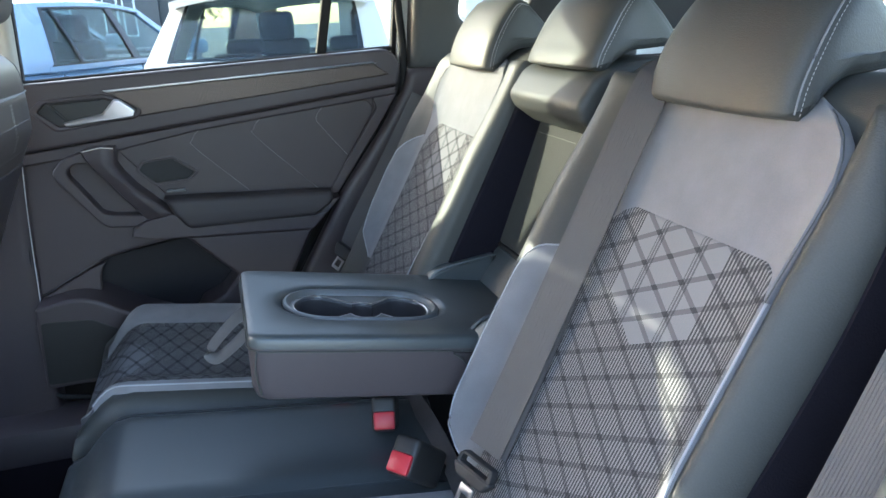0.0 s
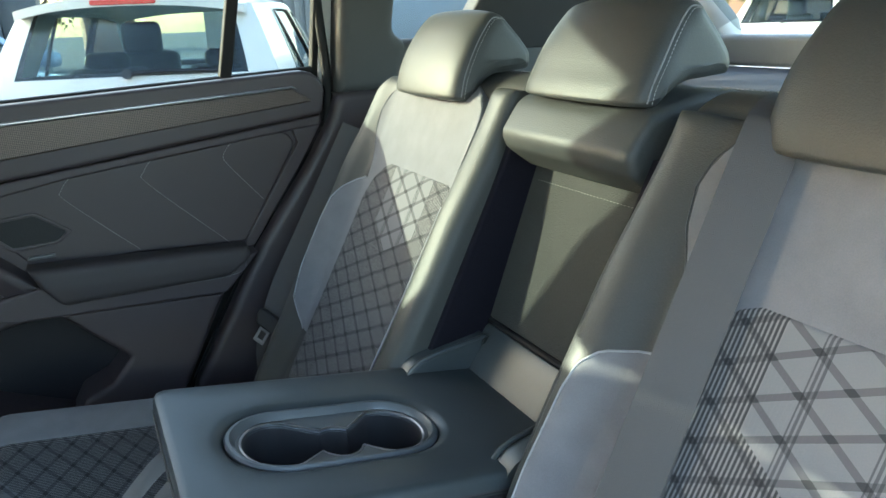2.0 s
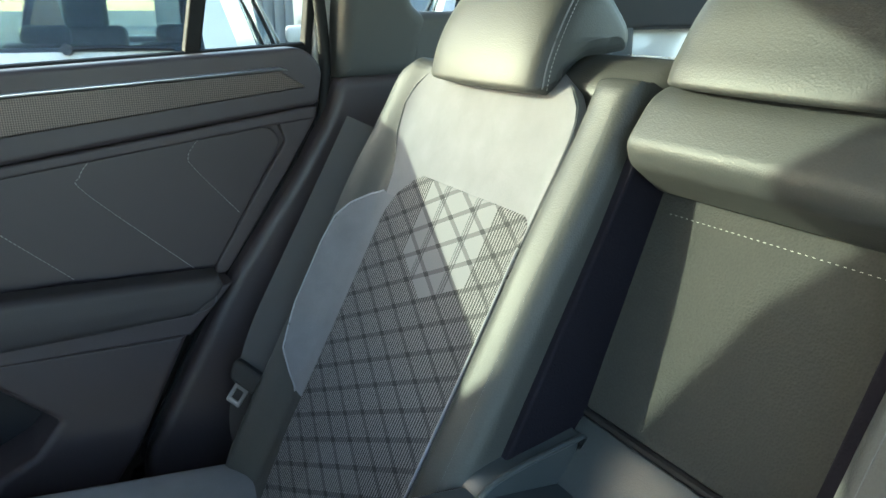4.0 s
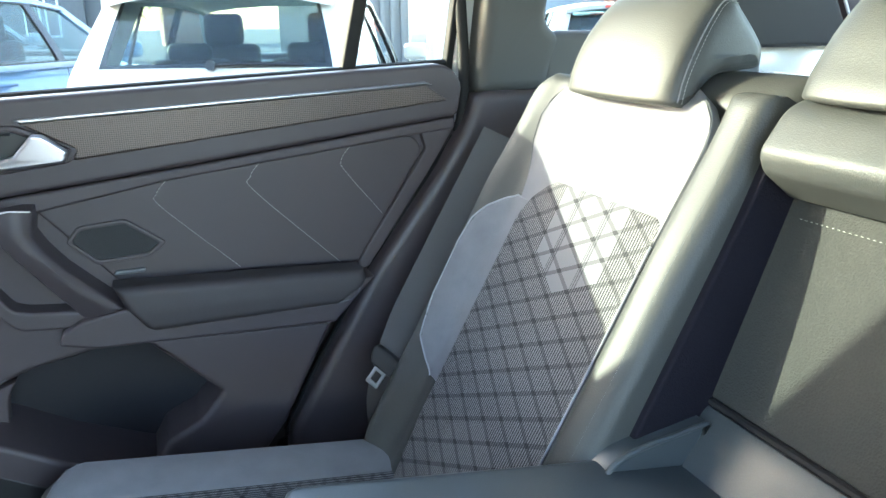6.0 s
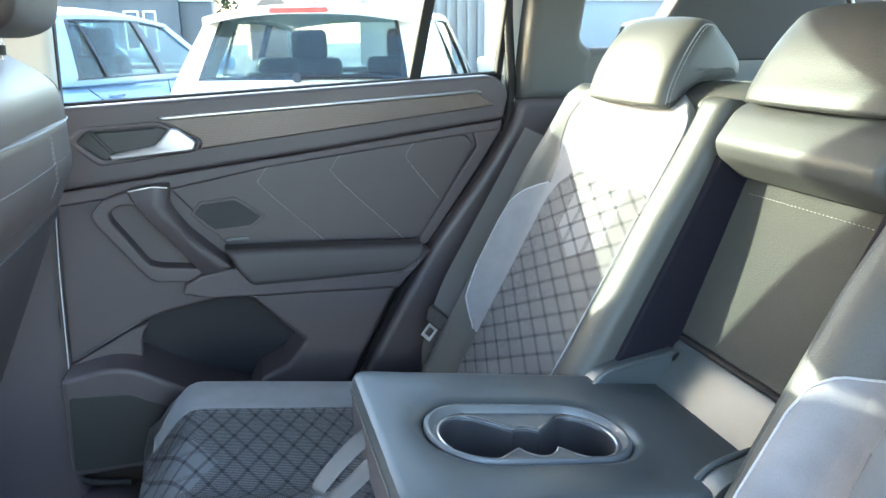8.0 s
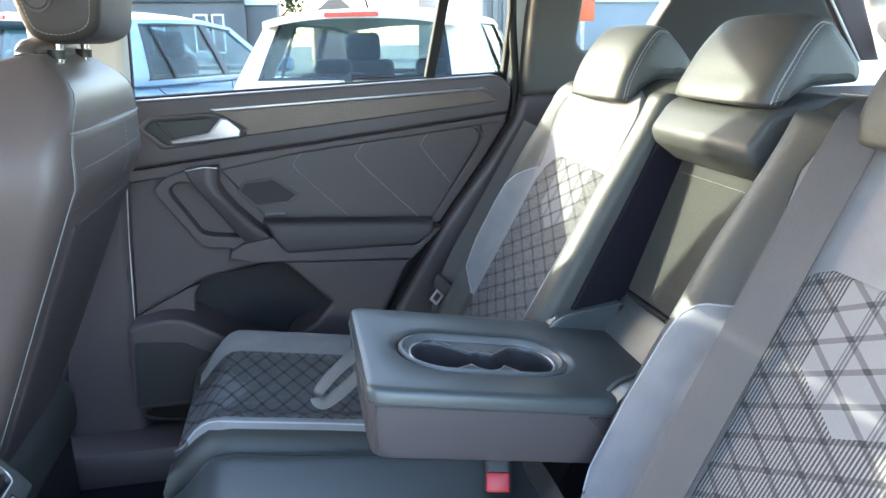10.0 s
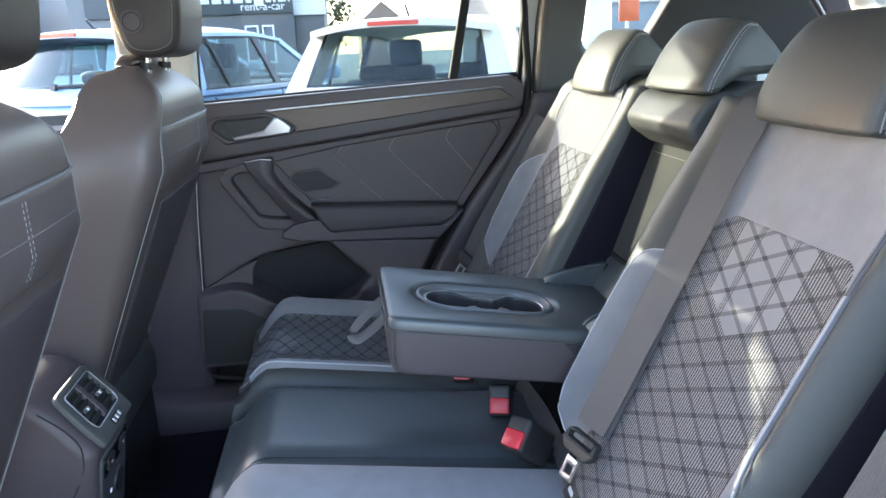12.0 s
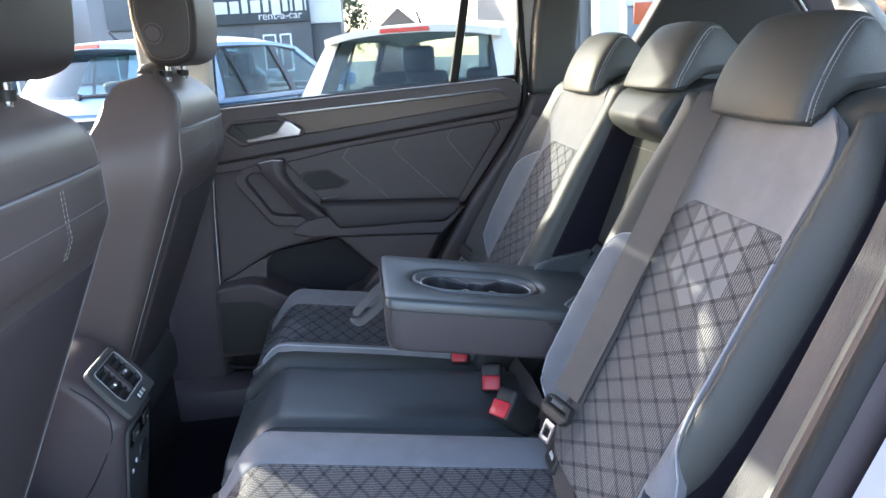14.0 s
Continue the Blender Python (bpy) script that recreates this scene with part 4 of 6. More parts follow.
    pe = lambda b: -0.171 + 0.024 * step(-0.14, -0.20, b) - 0.012 * step(0.0, 0.25, b)
    part("cushion_edge_strip", pad(c, pe, lambda b: cl_(b) + 0.002, -0.200, 0.32, lambda a, b: fl(a, b) + 0.0035, 0.003, 0.015, 6, 30), SUEDE, seat, "narrow suede strip")
    ce = lambda b: 0.191 - 0.05 * step(-0.14, -0.215, b)
    part("cushion_band", pad(c, lambda b: cr_(b) - 0.003, ce, -0.215, 0.32, lambda a, b: fl(a, b) + 0.001, 0.004, 0.02, 10, 30), SUEDE, seat, "grey suede edge band")
    e = [-0.20 + 0.515 * k / 40 for k in range(41)]
    part("cushion_piping", tube([c(pe(b) - 0.001, b, fl(pe(b), b) + 0.002) for b in e], 0.0014, 6), PIPING, seat, "pale piping")
    part("band_piping", tube([c(ce(b), b, fl(ce(b), b) - 0.002) for b in e], 0.0012, 6), PIPING, seat, "pale piping")
    return seat


outer_seat(1, "rear_seat", "rear seat with quilted grey cloth and black leather, sunlit")
outer_seat(-1, "rear_seat", "rear seat of quilted grey cloth and black leather in shade")
headrest("headrest", "black leather headrest with white stitching", 0.347, 0.102)
headrest("headrest", "black leather headrest with white stitching", -0.347, 0.102)
headrest("headrest", "black leather headrest with white stitching on the middle seat", 0.0, 0.100, 0.012, 0.004, 0.016)

# middle seat
mid = thing("middle_seat", "middle rear seat in black leather with folded-down backrest", "rear seat", "rear seats")


def mc(a, b, w):
    return Vector((b, a, 0.757 - 0.13 * (b + 0.15) + w)) if b > -0.15 else Vector((b, a, 0.757 + w))


mfl = lambda a, b: 0.012 * (1 - step(0.09, 0.125, abs(a))) - 0.06 * step(-0.12, -0.22, b) ** 2
part("cushion", pad(mc, lambda b: -0.136, lambda b: 0.136, -0.23, 0.30, mfl, 0.012, 0.20, 28, 30), LEATHER_MID, mid)
for s in (1, -1):
    p = [mc(s * 0.112, -0.19 + 0.48 * k / 30, mfl(0.112, -0.19 + 0.48 * k / 30) + 0.0005) for k in range(31)]
    part("seam", tube(p, 0.0012, 6), LEATHER_MID, mid)
def rec(a, b, w):
    return Vector((0.451 + 0.38 * (b - 0.951) - w, a, b))
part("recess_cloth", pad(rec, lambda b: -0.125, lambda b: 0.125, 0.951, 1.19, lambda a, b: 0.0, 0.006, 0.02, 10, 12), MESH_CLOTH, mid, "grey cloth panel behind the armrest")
part("recess_lower", pad(lambda a, b, w: Vector((0.451 - 0.10 * (0.951 - b) / 0.10 * 0.75 - w * 0.8, a, b + w * 0.5)), lambda b: -0.125, lambda b: 0.125, 0.86, 0.949, lambda a, b: 0.0, 0.006, 0.03, 10, 10), LEATHER_MID, mid, "smooth black leather lower backrest")
wall = [(0.2389 + 0.4487 * k + 0.010, 0.70 + 0.8937 * k - 0.005) for k in (0.10, 0.25, 0.40, 0.55)]
wall = wall + [(0.60, 1.19), (0.47 + 0.38 * (1.10 - 0.951), 1.10), (0.47, 0.951), (0.40, 0.86), (0.34, 0.76)]
# Black plates laid over the flank sides so the recess walls read dark.
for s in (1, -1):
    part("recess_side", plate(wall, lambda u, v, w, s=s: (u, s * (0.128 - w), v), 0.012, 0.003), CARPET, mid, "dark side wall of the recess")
padp = rounded([(0.470, 1.172), (0.463, 1.190), (0.490, 1.228), (0.56, 1.245), (0.63, 1.24), (0.64, 1.17), (0.56, 1.135), (0.505, 1.146)], [0.006, 0.012, 0.015, 0.02, 0.02, 0.02, 0.01, 0.004])
part("top_pad", bolster(padp, lambda u, v, w: (u + 0.006 * (w / 0.115) ** 4, w, v), 0.115, 0.009), LEATHER, mid, "black leather pad above the armrest recess")
part("recess_joint", tube([(0.4525, -0.125, 0.950), (0.4525, 0.125, 0.950)], 0.004, 8), RUBBER, mid)
part("recess_stitching", stitches([(0.451 + 0.38 * (1.128 - 0.951) - 0.004, -0.10 + 0.2 * k / 30, 1.128) for k in range(31)], 0.0022, 0.0034, 0.0003), THREAD, mid, "white stitching")
for s in (1, -1):
    br = rounded([(0.318, 0.880), (0.322, 0.905), (0.338, 0.922), (0.372, 0.930), (0.405, 0.934), (0.438, 0.939), (0.428, 0.905), (0.40, 0.87)], [0.005, 0.015, 0.015, 0.02, 0.02, 0.004, 0.01, 0.01])
    part("hinge_cover", plate(br, lambda u, v, w, s=s: (u, s * (0.128 - w), v), 0.026, 0.005), LEATHER_MID, mid)
    lip = smooth_path([(0.320, s * 0.101, 0.890), (0.326, s * 0.101, 0.910), (0.342, s * 0.101, 0.9235), (0.372, s * 0.101, 0.9305), (0.405, s * 0.101, 0.9345), (0.436, s * 0.101, 0.938)], 6)
    part("hinge_edge", tube([(0.437, s * 0.1005, 0.938), (0.427, s * 0.1005, 0.906), (0.410, s * 0.1005, 0.884)], 0.0032, 8), LEATHER_MID, mid)
    part("hinge_lip", tube(lip, 0.0028, 8), LEATHER_MID, mid)

# folded centre armrest with cup holders
arm = thing("armrest", "folded-down black leather centre armrest with two cup holders", "armrest")
ATILT = 0.17


def at_arm(x, y, w):
    """Across the armrest's top: w below or above its tilted face."""
    return Vector((x + 0.0, y, 0.958 - ATILT * (x - 0.06) + w))


CUP_C = (0.205, -0.006)
NR = 120


def radial(inside, reach=0.4):
    """The outline of a star-shaped region round the cup tray's centre, as NR points."""
    out = []
    for k in range(NR):
        t = 2 * math.pi * k / NR
        lo, hi = 0.0, reach
        for _ in range(28):
            r = (lo + hi) / 2
            if inside(CUP_C[0] + r * math.cos(t), CUP_C[1] + r * math.sin(t)):
                lo = r
            else:
                hi = r
        out.append(Vector((CUP_C[0] + lo * math.cos(t), CUP_C[1] + lo * math.sin(t))))
    return out


def in_rect(x0, x1, y0, y1, r):
    def f(x, y):
        dx = max(x0 + r - x, x - x1 + r, 0)
        dy = max(y0 + r - y, y - y1 + r, 0)
        return dx * dx + dy * dy <= r * r and x0 <= x <= x1 and y0 <= y <= y1
    return f


def skin(rows, cap=True):
    """Rows of points skinned into one surface, the last one capped."""
    bm = bmesh.new()
    vs = [[bm.verts.new(p) for p in row] for row in rows]
    k = len(rows[0])
    for a, b in zip(vs, vs[1:]):
        for i in range(k):
            bm.faces.new((a[i - 1], a[i], b[i], b[i - 1]))
    if cap:
        bm.faces.new(vs[-1])
    return bm


def lid(poly, d, w, spread=0.0):
    return [at_arm(p[0], p[1], w) for p in (inset(poly, d) if d else poly)]


rect = radial(in_rect(0.043, 0.425, -0.129, 0.129, 0.018))
tray = radial(in_rect(0.093, 0.308, -0.064, 0.052, 0.057))
CUPS = ((0.1445, 0.0355, 1.18), (0.2005, 0.0225, 1.25), (0.2555, 0.0355, 1.18))
CUP_DY = (0.0, -0.009, 0.0)


def in_cups(x, y):
    """Two round wells and a smaller one between them, their joints slightly eased."""
    return sum(math.exp(-(math.hypot((x - cx) / r, (y - CUP_C[1] - dy) / (r * k)) - 1) * r / 0.0022) for (cx, r, k), dy in zip(CUPS, CUP_DY)) >= 1.0


cups = radial(in_cups)
rows = [lid(rect, 0.012, -0.088), lid(rect, 0.003, -0.082), lid(rect, 0.0, -0.070), lid(rect, 0.0, -0.016), lid(rect, 0.0008, -0.0065), lid(rect, 0.003, -0.0024), lid(rect, 0.0065, -0.0006), lid(rect, 0.011, 0.0), lid(tray, -0.012, 0.0), lid(tray, -0.004, -0.0025), lid(tray, 0, -0.007), lid(tray, 0.002, -0.03)]
part("body", skin(rows[3:], False), LEATHER_MID, arm)
part("side_panel", skin(rows[:4], False), LEATHER_SIDE, arm, "brown-black leather side panel")
part("underside", skin([lid(rect, 0.012, -0.088), lid(rect, 0.03, -0.092)]), LEATHER_MID, arm)
rows = [lid(tray, 0.001, -0.008), lid(tray, 0.001, -0.004), lid(tray, 0.003, -0.0015), lid(tray, 0.006, -0.0012), lid(tray, 0.0095, -0.005), lid(tray, 0.011, -0.0085), lid(cups, -0.0015, -0.0085), lid(cups, -0.0004, -0.0095), lid(cups, 0.0008, -0.013)]
tr = part("cup_tray", skin(rows, False), TRAY, arm, "satin grey cup tray")
part("cup_rim", tube(lid(cups, -0.0008, -0.0088), 0.0012, 6, closed=True), CHROME, tr, "thin bright rim")
part("cup_well", skin([lid(cups, 0.0005, -0.011), lid(cups, 0.004, -0.060), lid(cups, 0.008, -0.064)]), WELL, tr, "dark cup wells")
edge = [at_arm(p[0], p[1], -0.019) for p in inset(rect, -0.0006)]
part("edge_seam", tube(edge, 0.0014, 6, closed=True), LEATHER, arm)
loop = smooth_path([(0.050, 0.040, 0.930), (0.030, 0.036, 0.918), (0.005, 0.032, 0.896), (-0.008, 0.028, 0.880), (0.000, 0.022, 0.872), (0.020, 0.020, 0.884), (0.046, 0.022, 0.905)], 6)
part("pull_strap", tube(loop, 0.0085, 8, 0.16, side=(0.25, 0.55, 0.8)), WEBBING, arm, "grey webbing pull strap")
for s in (1, -1):
    shp = rounded([(0.292, -0.021), (0.424, -0.021), (0.424, -0.088), (0.374, -0.088), (0.347, -0.078), (0.318, -0.050)], [0.004, 0.004, 0.004, 0.01, 0.015, 0.03], 5)
    cheek = part("hinge_cheek", plate(shp, lambda u, v, w, s=s: (u, s * (0.1275 + w), 0.958 - ATILT * (u - 0.06) + v), 0.005, 0.003), DOOR_LEATHER, arm, "black leather cheek over the hinge")
    seam = smooth_path([(0.292, -0.021), (0.305, -0.032), (0.320, -0.054), (0.346, -0.079), (0.376, -0.088)], 6)
    part("cheek_piping", tube([(p[0], s * 0.1325, 0.958 - ATILT * (p[0] - 0.06) + p[1]) for p in seam], 0.0016, 6), LEATHER, cheek)
    part("corner_piping", tube(smooth_path([(0.052, s * 0.1295, 0.940), (0.0485, s * 0.1290, 0.915), (0.052, s * 0.1285, 0.884)], 5), 0.0014, 6), LEATHER, arm)


# ---------------------------------------------------------------- belts and buckles
def ribbon(pts, width, thick=0.0016, across=(0, 1, 0)):
    """A flat band through points; across: its wide direction at every point (one, or one a point)."""
    bm = bmesh.new()
    rows = []
    for i, p in enumerate(pts):
        p = Vector(p)
        t = (Vector(pts[min(i + 1, len(pts) - 1)]) - Vector(pts[max(i - 1, 0)])).normalized()
        a = Vector(across)
        a = (a - t * a.dot(t)).normalized() * width / 2
        nn = t.cross(a).normalized() * thick / 2
        rows.append([bm.verts.new(q) for q in (p - a - nn, p + a - nn, p + a + nn, p - a + nn)])
    for r, q in zip(rows, rows[1:]):
        for k in range(4):
            bm.faces.new((r[k - 1], r[k], q[k], q[k - 1]))
    bm.faces.new(rows[0][::-1])
    bm.faces.new(rows[-1])
    return bm


belt = thing("seat_belt", "grey webbing middle seat belt hanging down the backrest with its tongue", "seat belt", "seat belts")
BX = (-0.45, 0.87, 0.22)
bpts = smooth_path([back(-0.232, 0.628, -0.045), back(-0.240, 0.620, -0.015), back(-0.250, 0.600, 0.010), back(-0.258, 0.565, 0.022), back(-0.264, 0.40, 0.024), back(-0.270, 0.25, 0.026), back(-0.276, 0.150, 0.030)], 6)
part("webbing", ribbon(bpts, 0.044, across=BX), WEBBING, belt)
for k in range(-4, 5):
    part("webbing_rib", ribbon([p + Vector(BX).normalized() * (k * 0.0047) + BACK_N * 0.0006 for p in bpts], 0.0043, 0.0008, across=BX), WEBBING, belt)
part("webbing_return", ribbon(smooth_path([back(-0.276, 0.150, 0.024), back(-0.268, 0.25, 0.020), back(-0.262, 0.34, 0.019)], 6), 0.046, across=BX), WEBBING, belt)
tg = Matrix.Translation(back(-0.290, 0.128, 0.036)) @ Matrix.Rotation(radians(26.7), 4, "Y") @ Matrix.Rotation(radians(22), 4, "Z") @ Matrix.Rotation(radians(-4), 4, "X")


def in_tongue(u, v, w):
    return tg @ Vector((-w, u * 0.82, v * 0.86))


tong = part("tongue_grip", plate(rounded([(-0.034, 0.004), (0.034, 0.004), (0.036, 0.0), (0.026, -0.014), (-0.026, -0.014), (-0.036, 0.0)], 0.006), in_tongue, 0.011, 0.004), PLASTIC_LOW, belt, "black tongue grip")
part("tongue_loop", ringed(rounded([(-0.033, 0.020), (0.028, 0.020), (0.034, 0.0), (-0.034, 0.0)], 0.007), rounded([(-0.026, 0.015), (0.023, 0.015), (0.025, 0.005), (-0.026, 0.005)], 0.003), in_tongue, 0.010, 0.003), PLASTIC_LOW, belt, "black tongue loop")
part("tongue_blade", ringed(rounded([(-0.013, -0.018), (0.013, -0.018), (0.013, -0.052), (-0.013, -0.052)], 0.003), rounded([(-0.007, -0.030), (0.007, -0.030), (0.007, -0.044), (-0.007, -0.044)], 0.002), lambda u, v, w: in_tongue(u, v, w + 0.005), 0.0025, 0.0008), ALLOY, tong, "steel tongue")
anchor = part("anchor", plate(rounded([(-0.268, 0.026), (-0.222, 0.030), (-0.226, 0.066), (-0.262, 0.062)], 0.006), lambda u, v, w: back(u, v, w - 0.020), 0.014, 0.004), PLASTIC_LOW, belt, "black belt anchor")
part("anchor_slot", plate(rounded([(-0.254, 0.041), (-0.236, 0.043), (-0.237, 0.050), (-0.253, 0.048)], 0.003), lambda u, v, w: back(u, v, w - 0.0065), 0.0015, 0.0005), STEEL, anchor, "small bright slot")
part("lap_webbing", ribbon(smooth_path([back(0.17, 0.030, -0.040), back(0.08, 0.040, -0.032), back(-0.02, 0.050, -0.026), back(-0.12, 0.050, -0.024), back(-0.20, 0.047, -0.018), back(-0.236, 0.045, -0.014)], 6), 0.032, across=(0.45, 0.0, 0.89)), WEBBING, belt, "dark lap webbing lying in the gap behind the cushion")
part("lower_webbing", ribbon(smooth_path([back(-0.256, 0.045, -0.012), back(-0.300, 0.030, -0.016), back(-0.350, 0.010, -0.024)], 6), 0.036, across=(0.45, 0.0, 0.89)), WEBBING, belt)

belt2 = thing("seat_belt", "seat belt hanging beside the sunlit rear seat", "seat belt", "seat belts")
p2 = smooth_path([(0.47, 0.622, 1.14), (0.405, 0.618, 1.03), (0.345, 0.608, 0.935), (0.305, 0.595, 0.875), (0.278, 0.58, 0.825)], 6)
part("webbing", ribbon(p2, 0.046, across=(0.6, -0.6, -0.3)), WEBBING, belt2)
part("webbing_lower", ribbon(smooth_path([(0.278, 0.58, 0.82), (0.262, 0.59, 0.75), (0.27, 0.585, 0.68), (0.30, 0.56, 0.66)], 5), 0.044, across=(0.75, -0.4, 0.3)), WEBBING, belt2)
tg = Matrix.Translation((0.272, 0.575, 0.822)) @ Matrix.Rotation(radians(26.7), 4, "Y") @ Matrix.Rotation(radians(48), 4, "Z") @ Matrix.Rotation(radians(10), 4, "X")
g2 = part("tongue_grip", plate(rounded([(-0.032, 0.014), (0.032, 0.014), (0.034, 0.0), (0.024, -0.02), (-0.024, -0.02), (-0.034, 0.0)], 0.008), in_tongue, 0.012, 0.005), PLASTIC_LOW, belt2, "black tongue grip")
part("tongue_blade", ringed(rounded([(-0.013, -0.014), (0.013, -0.014), (0.013, -0.052), (-0.013, -0.052)], 0.003), rounded([(-0.007, -0.026), (0.007, -0.026), (0.007, -0.044), (-0.007, -0.044)], 0.002), lambda u, v, w: in_tongue(u, v, w + 0.005), 0.0025, 0.0008), ALLOY, g2, "steel tongue")

belt3 = thing("seat_belt", "grey ribbed seat belt webbing beside the door opening, sunlit", "seat belt", "seat belts")
p3 = [(0.497, -0.638, 1.256), (0.449, -0.638, 1.140), (0.428, -0.638, 1.096), (0.398, -0.638, 1.032), (0.377, -0.638, 0.989), (0.340, -0.638, 0.920), (0.292, -0.632, 0.826)]
NX = Vector((0.25, -0.95, -0.12)).normalized()
part("webbing", ribbon(smooth_path(p3, 6), 0.040, across=NX), WEBBING, belt3)
for k in range(-8, 9):
    off = NX * (k * 0.0023) + Vector((-0.0009, -0.0003, 0.0005))
    part("webbing_rib", ribbon([p + off for p in smooth_path(p3, 6)], 0.0021, 0.0009, across=NX), WEBBING, belt3)
part("belt_guide", tube([(0.486, -0.662, 1.235), (0.516, -0.628, 1.222)], 0.010, 10, 0.5), PLASTIC_LOW, belt3, "black belt guide")


def buckle(loc, turn, tilt, label):
    b = thing("belt_buckle", label, "belt buckle", "belt buckles")
    m = Matrix.Translation(loc) @ Matrix.Rotation(radians(turn), 4, "Z") @ Matrix.Rotation(radians(tilt), 4, "Y") @ Matrix.Scale(1.15, 4)
    bm = block(-0.022, 0.022, -0.016, 0.016, -0.075, 0.0, 0.006, 3)
    bm.transform(m)
    part("housing", bm, PLASTIC_LOW, b)
    bm = block(-0.0195, 0.003, -0.0135, 0.0135, -0.007, 0.003, 0.003, 2)
    bm.transform(m)
    part("release_button", bm, RED, b, "red release button")
    bm = block(-0.010, 0.010, -0.008, 0.008, -0.13, -0.07, 0.003, 2)
    bm.transform(m)
    part("stalk", bm, PLASTIC_LOW, b)


buckle((0.208, -0.172, 0.792), 42, -48, "black belt buckle with red button lying on the middle seat")
buckle((0.218, -0.018, 0.762), 75, -62, "black belt buckle with red button below the armrest")
buckle((0.185, 0.150, 0.745), 75, -55, "black belt buckle with red button beside the sunlit seat")

# near door opening: pillar trim, seal and paint
EDGE = [(0.44, 1.60), (0.425, 1.40), (0.412, 1.25), (0.398, 1.15), (0.360, 1.06), (0.312, 0.955), (0.26, 0.84), (0.20, 0.71), (0.15, 0.59), (0.13, 0.50)]


def opening(dx, far):
    """The curved rear edge of the near door opening, moved back by dx, closed over the body side."""
    return [Vector((p.x + dx, p.y)) for p in smooth_path([(x, z, 0) for x, z in EDGE], 6)] + [Vector((far, 0.50)), Vector((far, 1.25)), Vector((0.66, 1.30)), Vector((0.62, 1.60))]


def lean_near(y):
    return lambda u, v, w: (u, y + w + 0.25 * max(0, v - 1.25), v)


tagged(part("trim_near_pillar", plate(opening(0.035, 0.8), lean_near(-0.70), 0.045, 0.012), PILLAR_TRIM), "dark grey plastic trim inside the near door pillar", "trim", kind="structure")
tagged(part("trim_near_ridge", plate(opening(0.018, 0.8), lean_near(-0.715), 0.035, 0.010), PLASTIC_SOFT), "dark plastic edge trim of the near door opening", "trim", kind="structure")
tagged(part("trim_near_seal", tube([(p.x + 0.014, -0.712 + 0.25 * max(0, p.y - 1.25), p.y) for p in smooth_path([(x, z, 0) for x, z in EDGE], 6)], 0.010, 10), RUBBER), "black rubber seal of the near door opening", "trim", kind="structure")
tagged(part("wall_near_quarter", plate(opening(0.050, 0.9), lambda u, v, w: (u, -0.725 - w + 0.25 * max(0, v - 1.25), v), 0.07, 0.05, 6), BODY_PAINT), "pale painted edge of the near door opening", "wall", kind="structure")


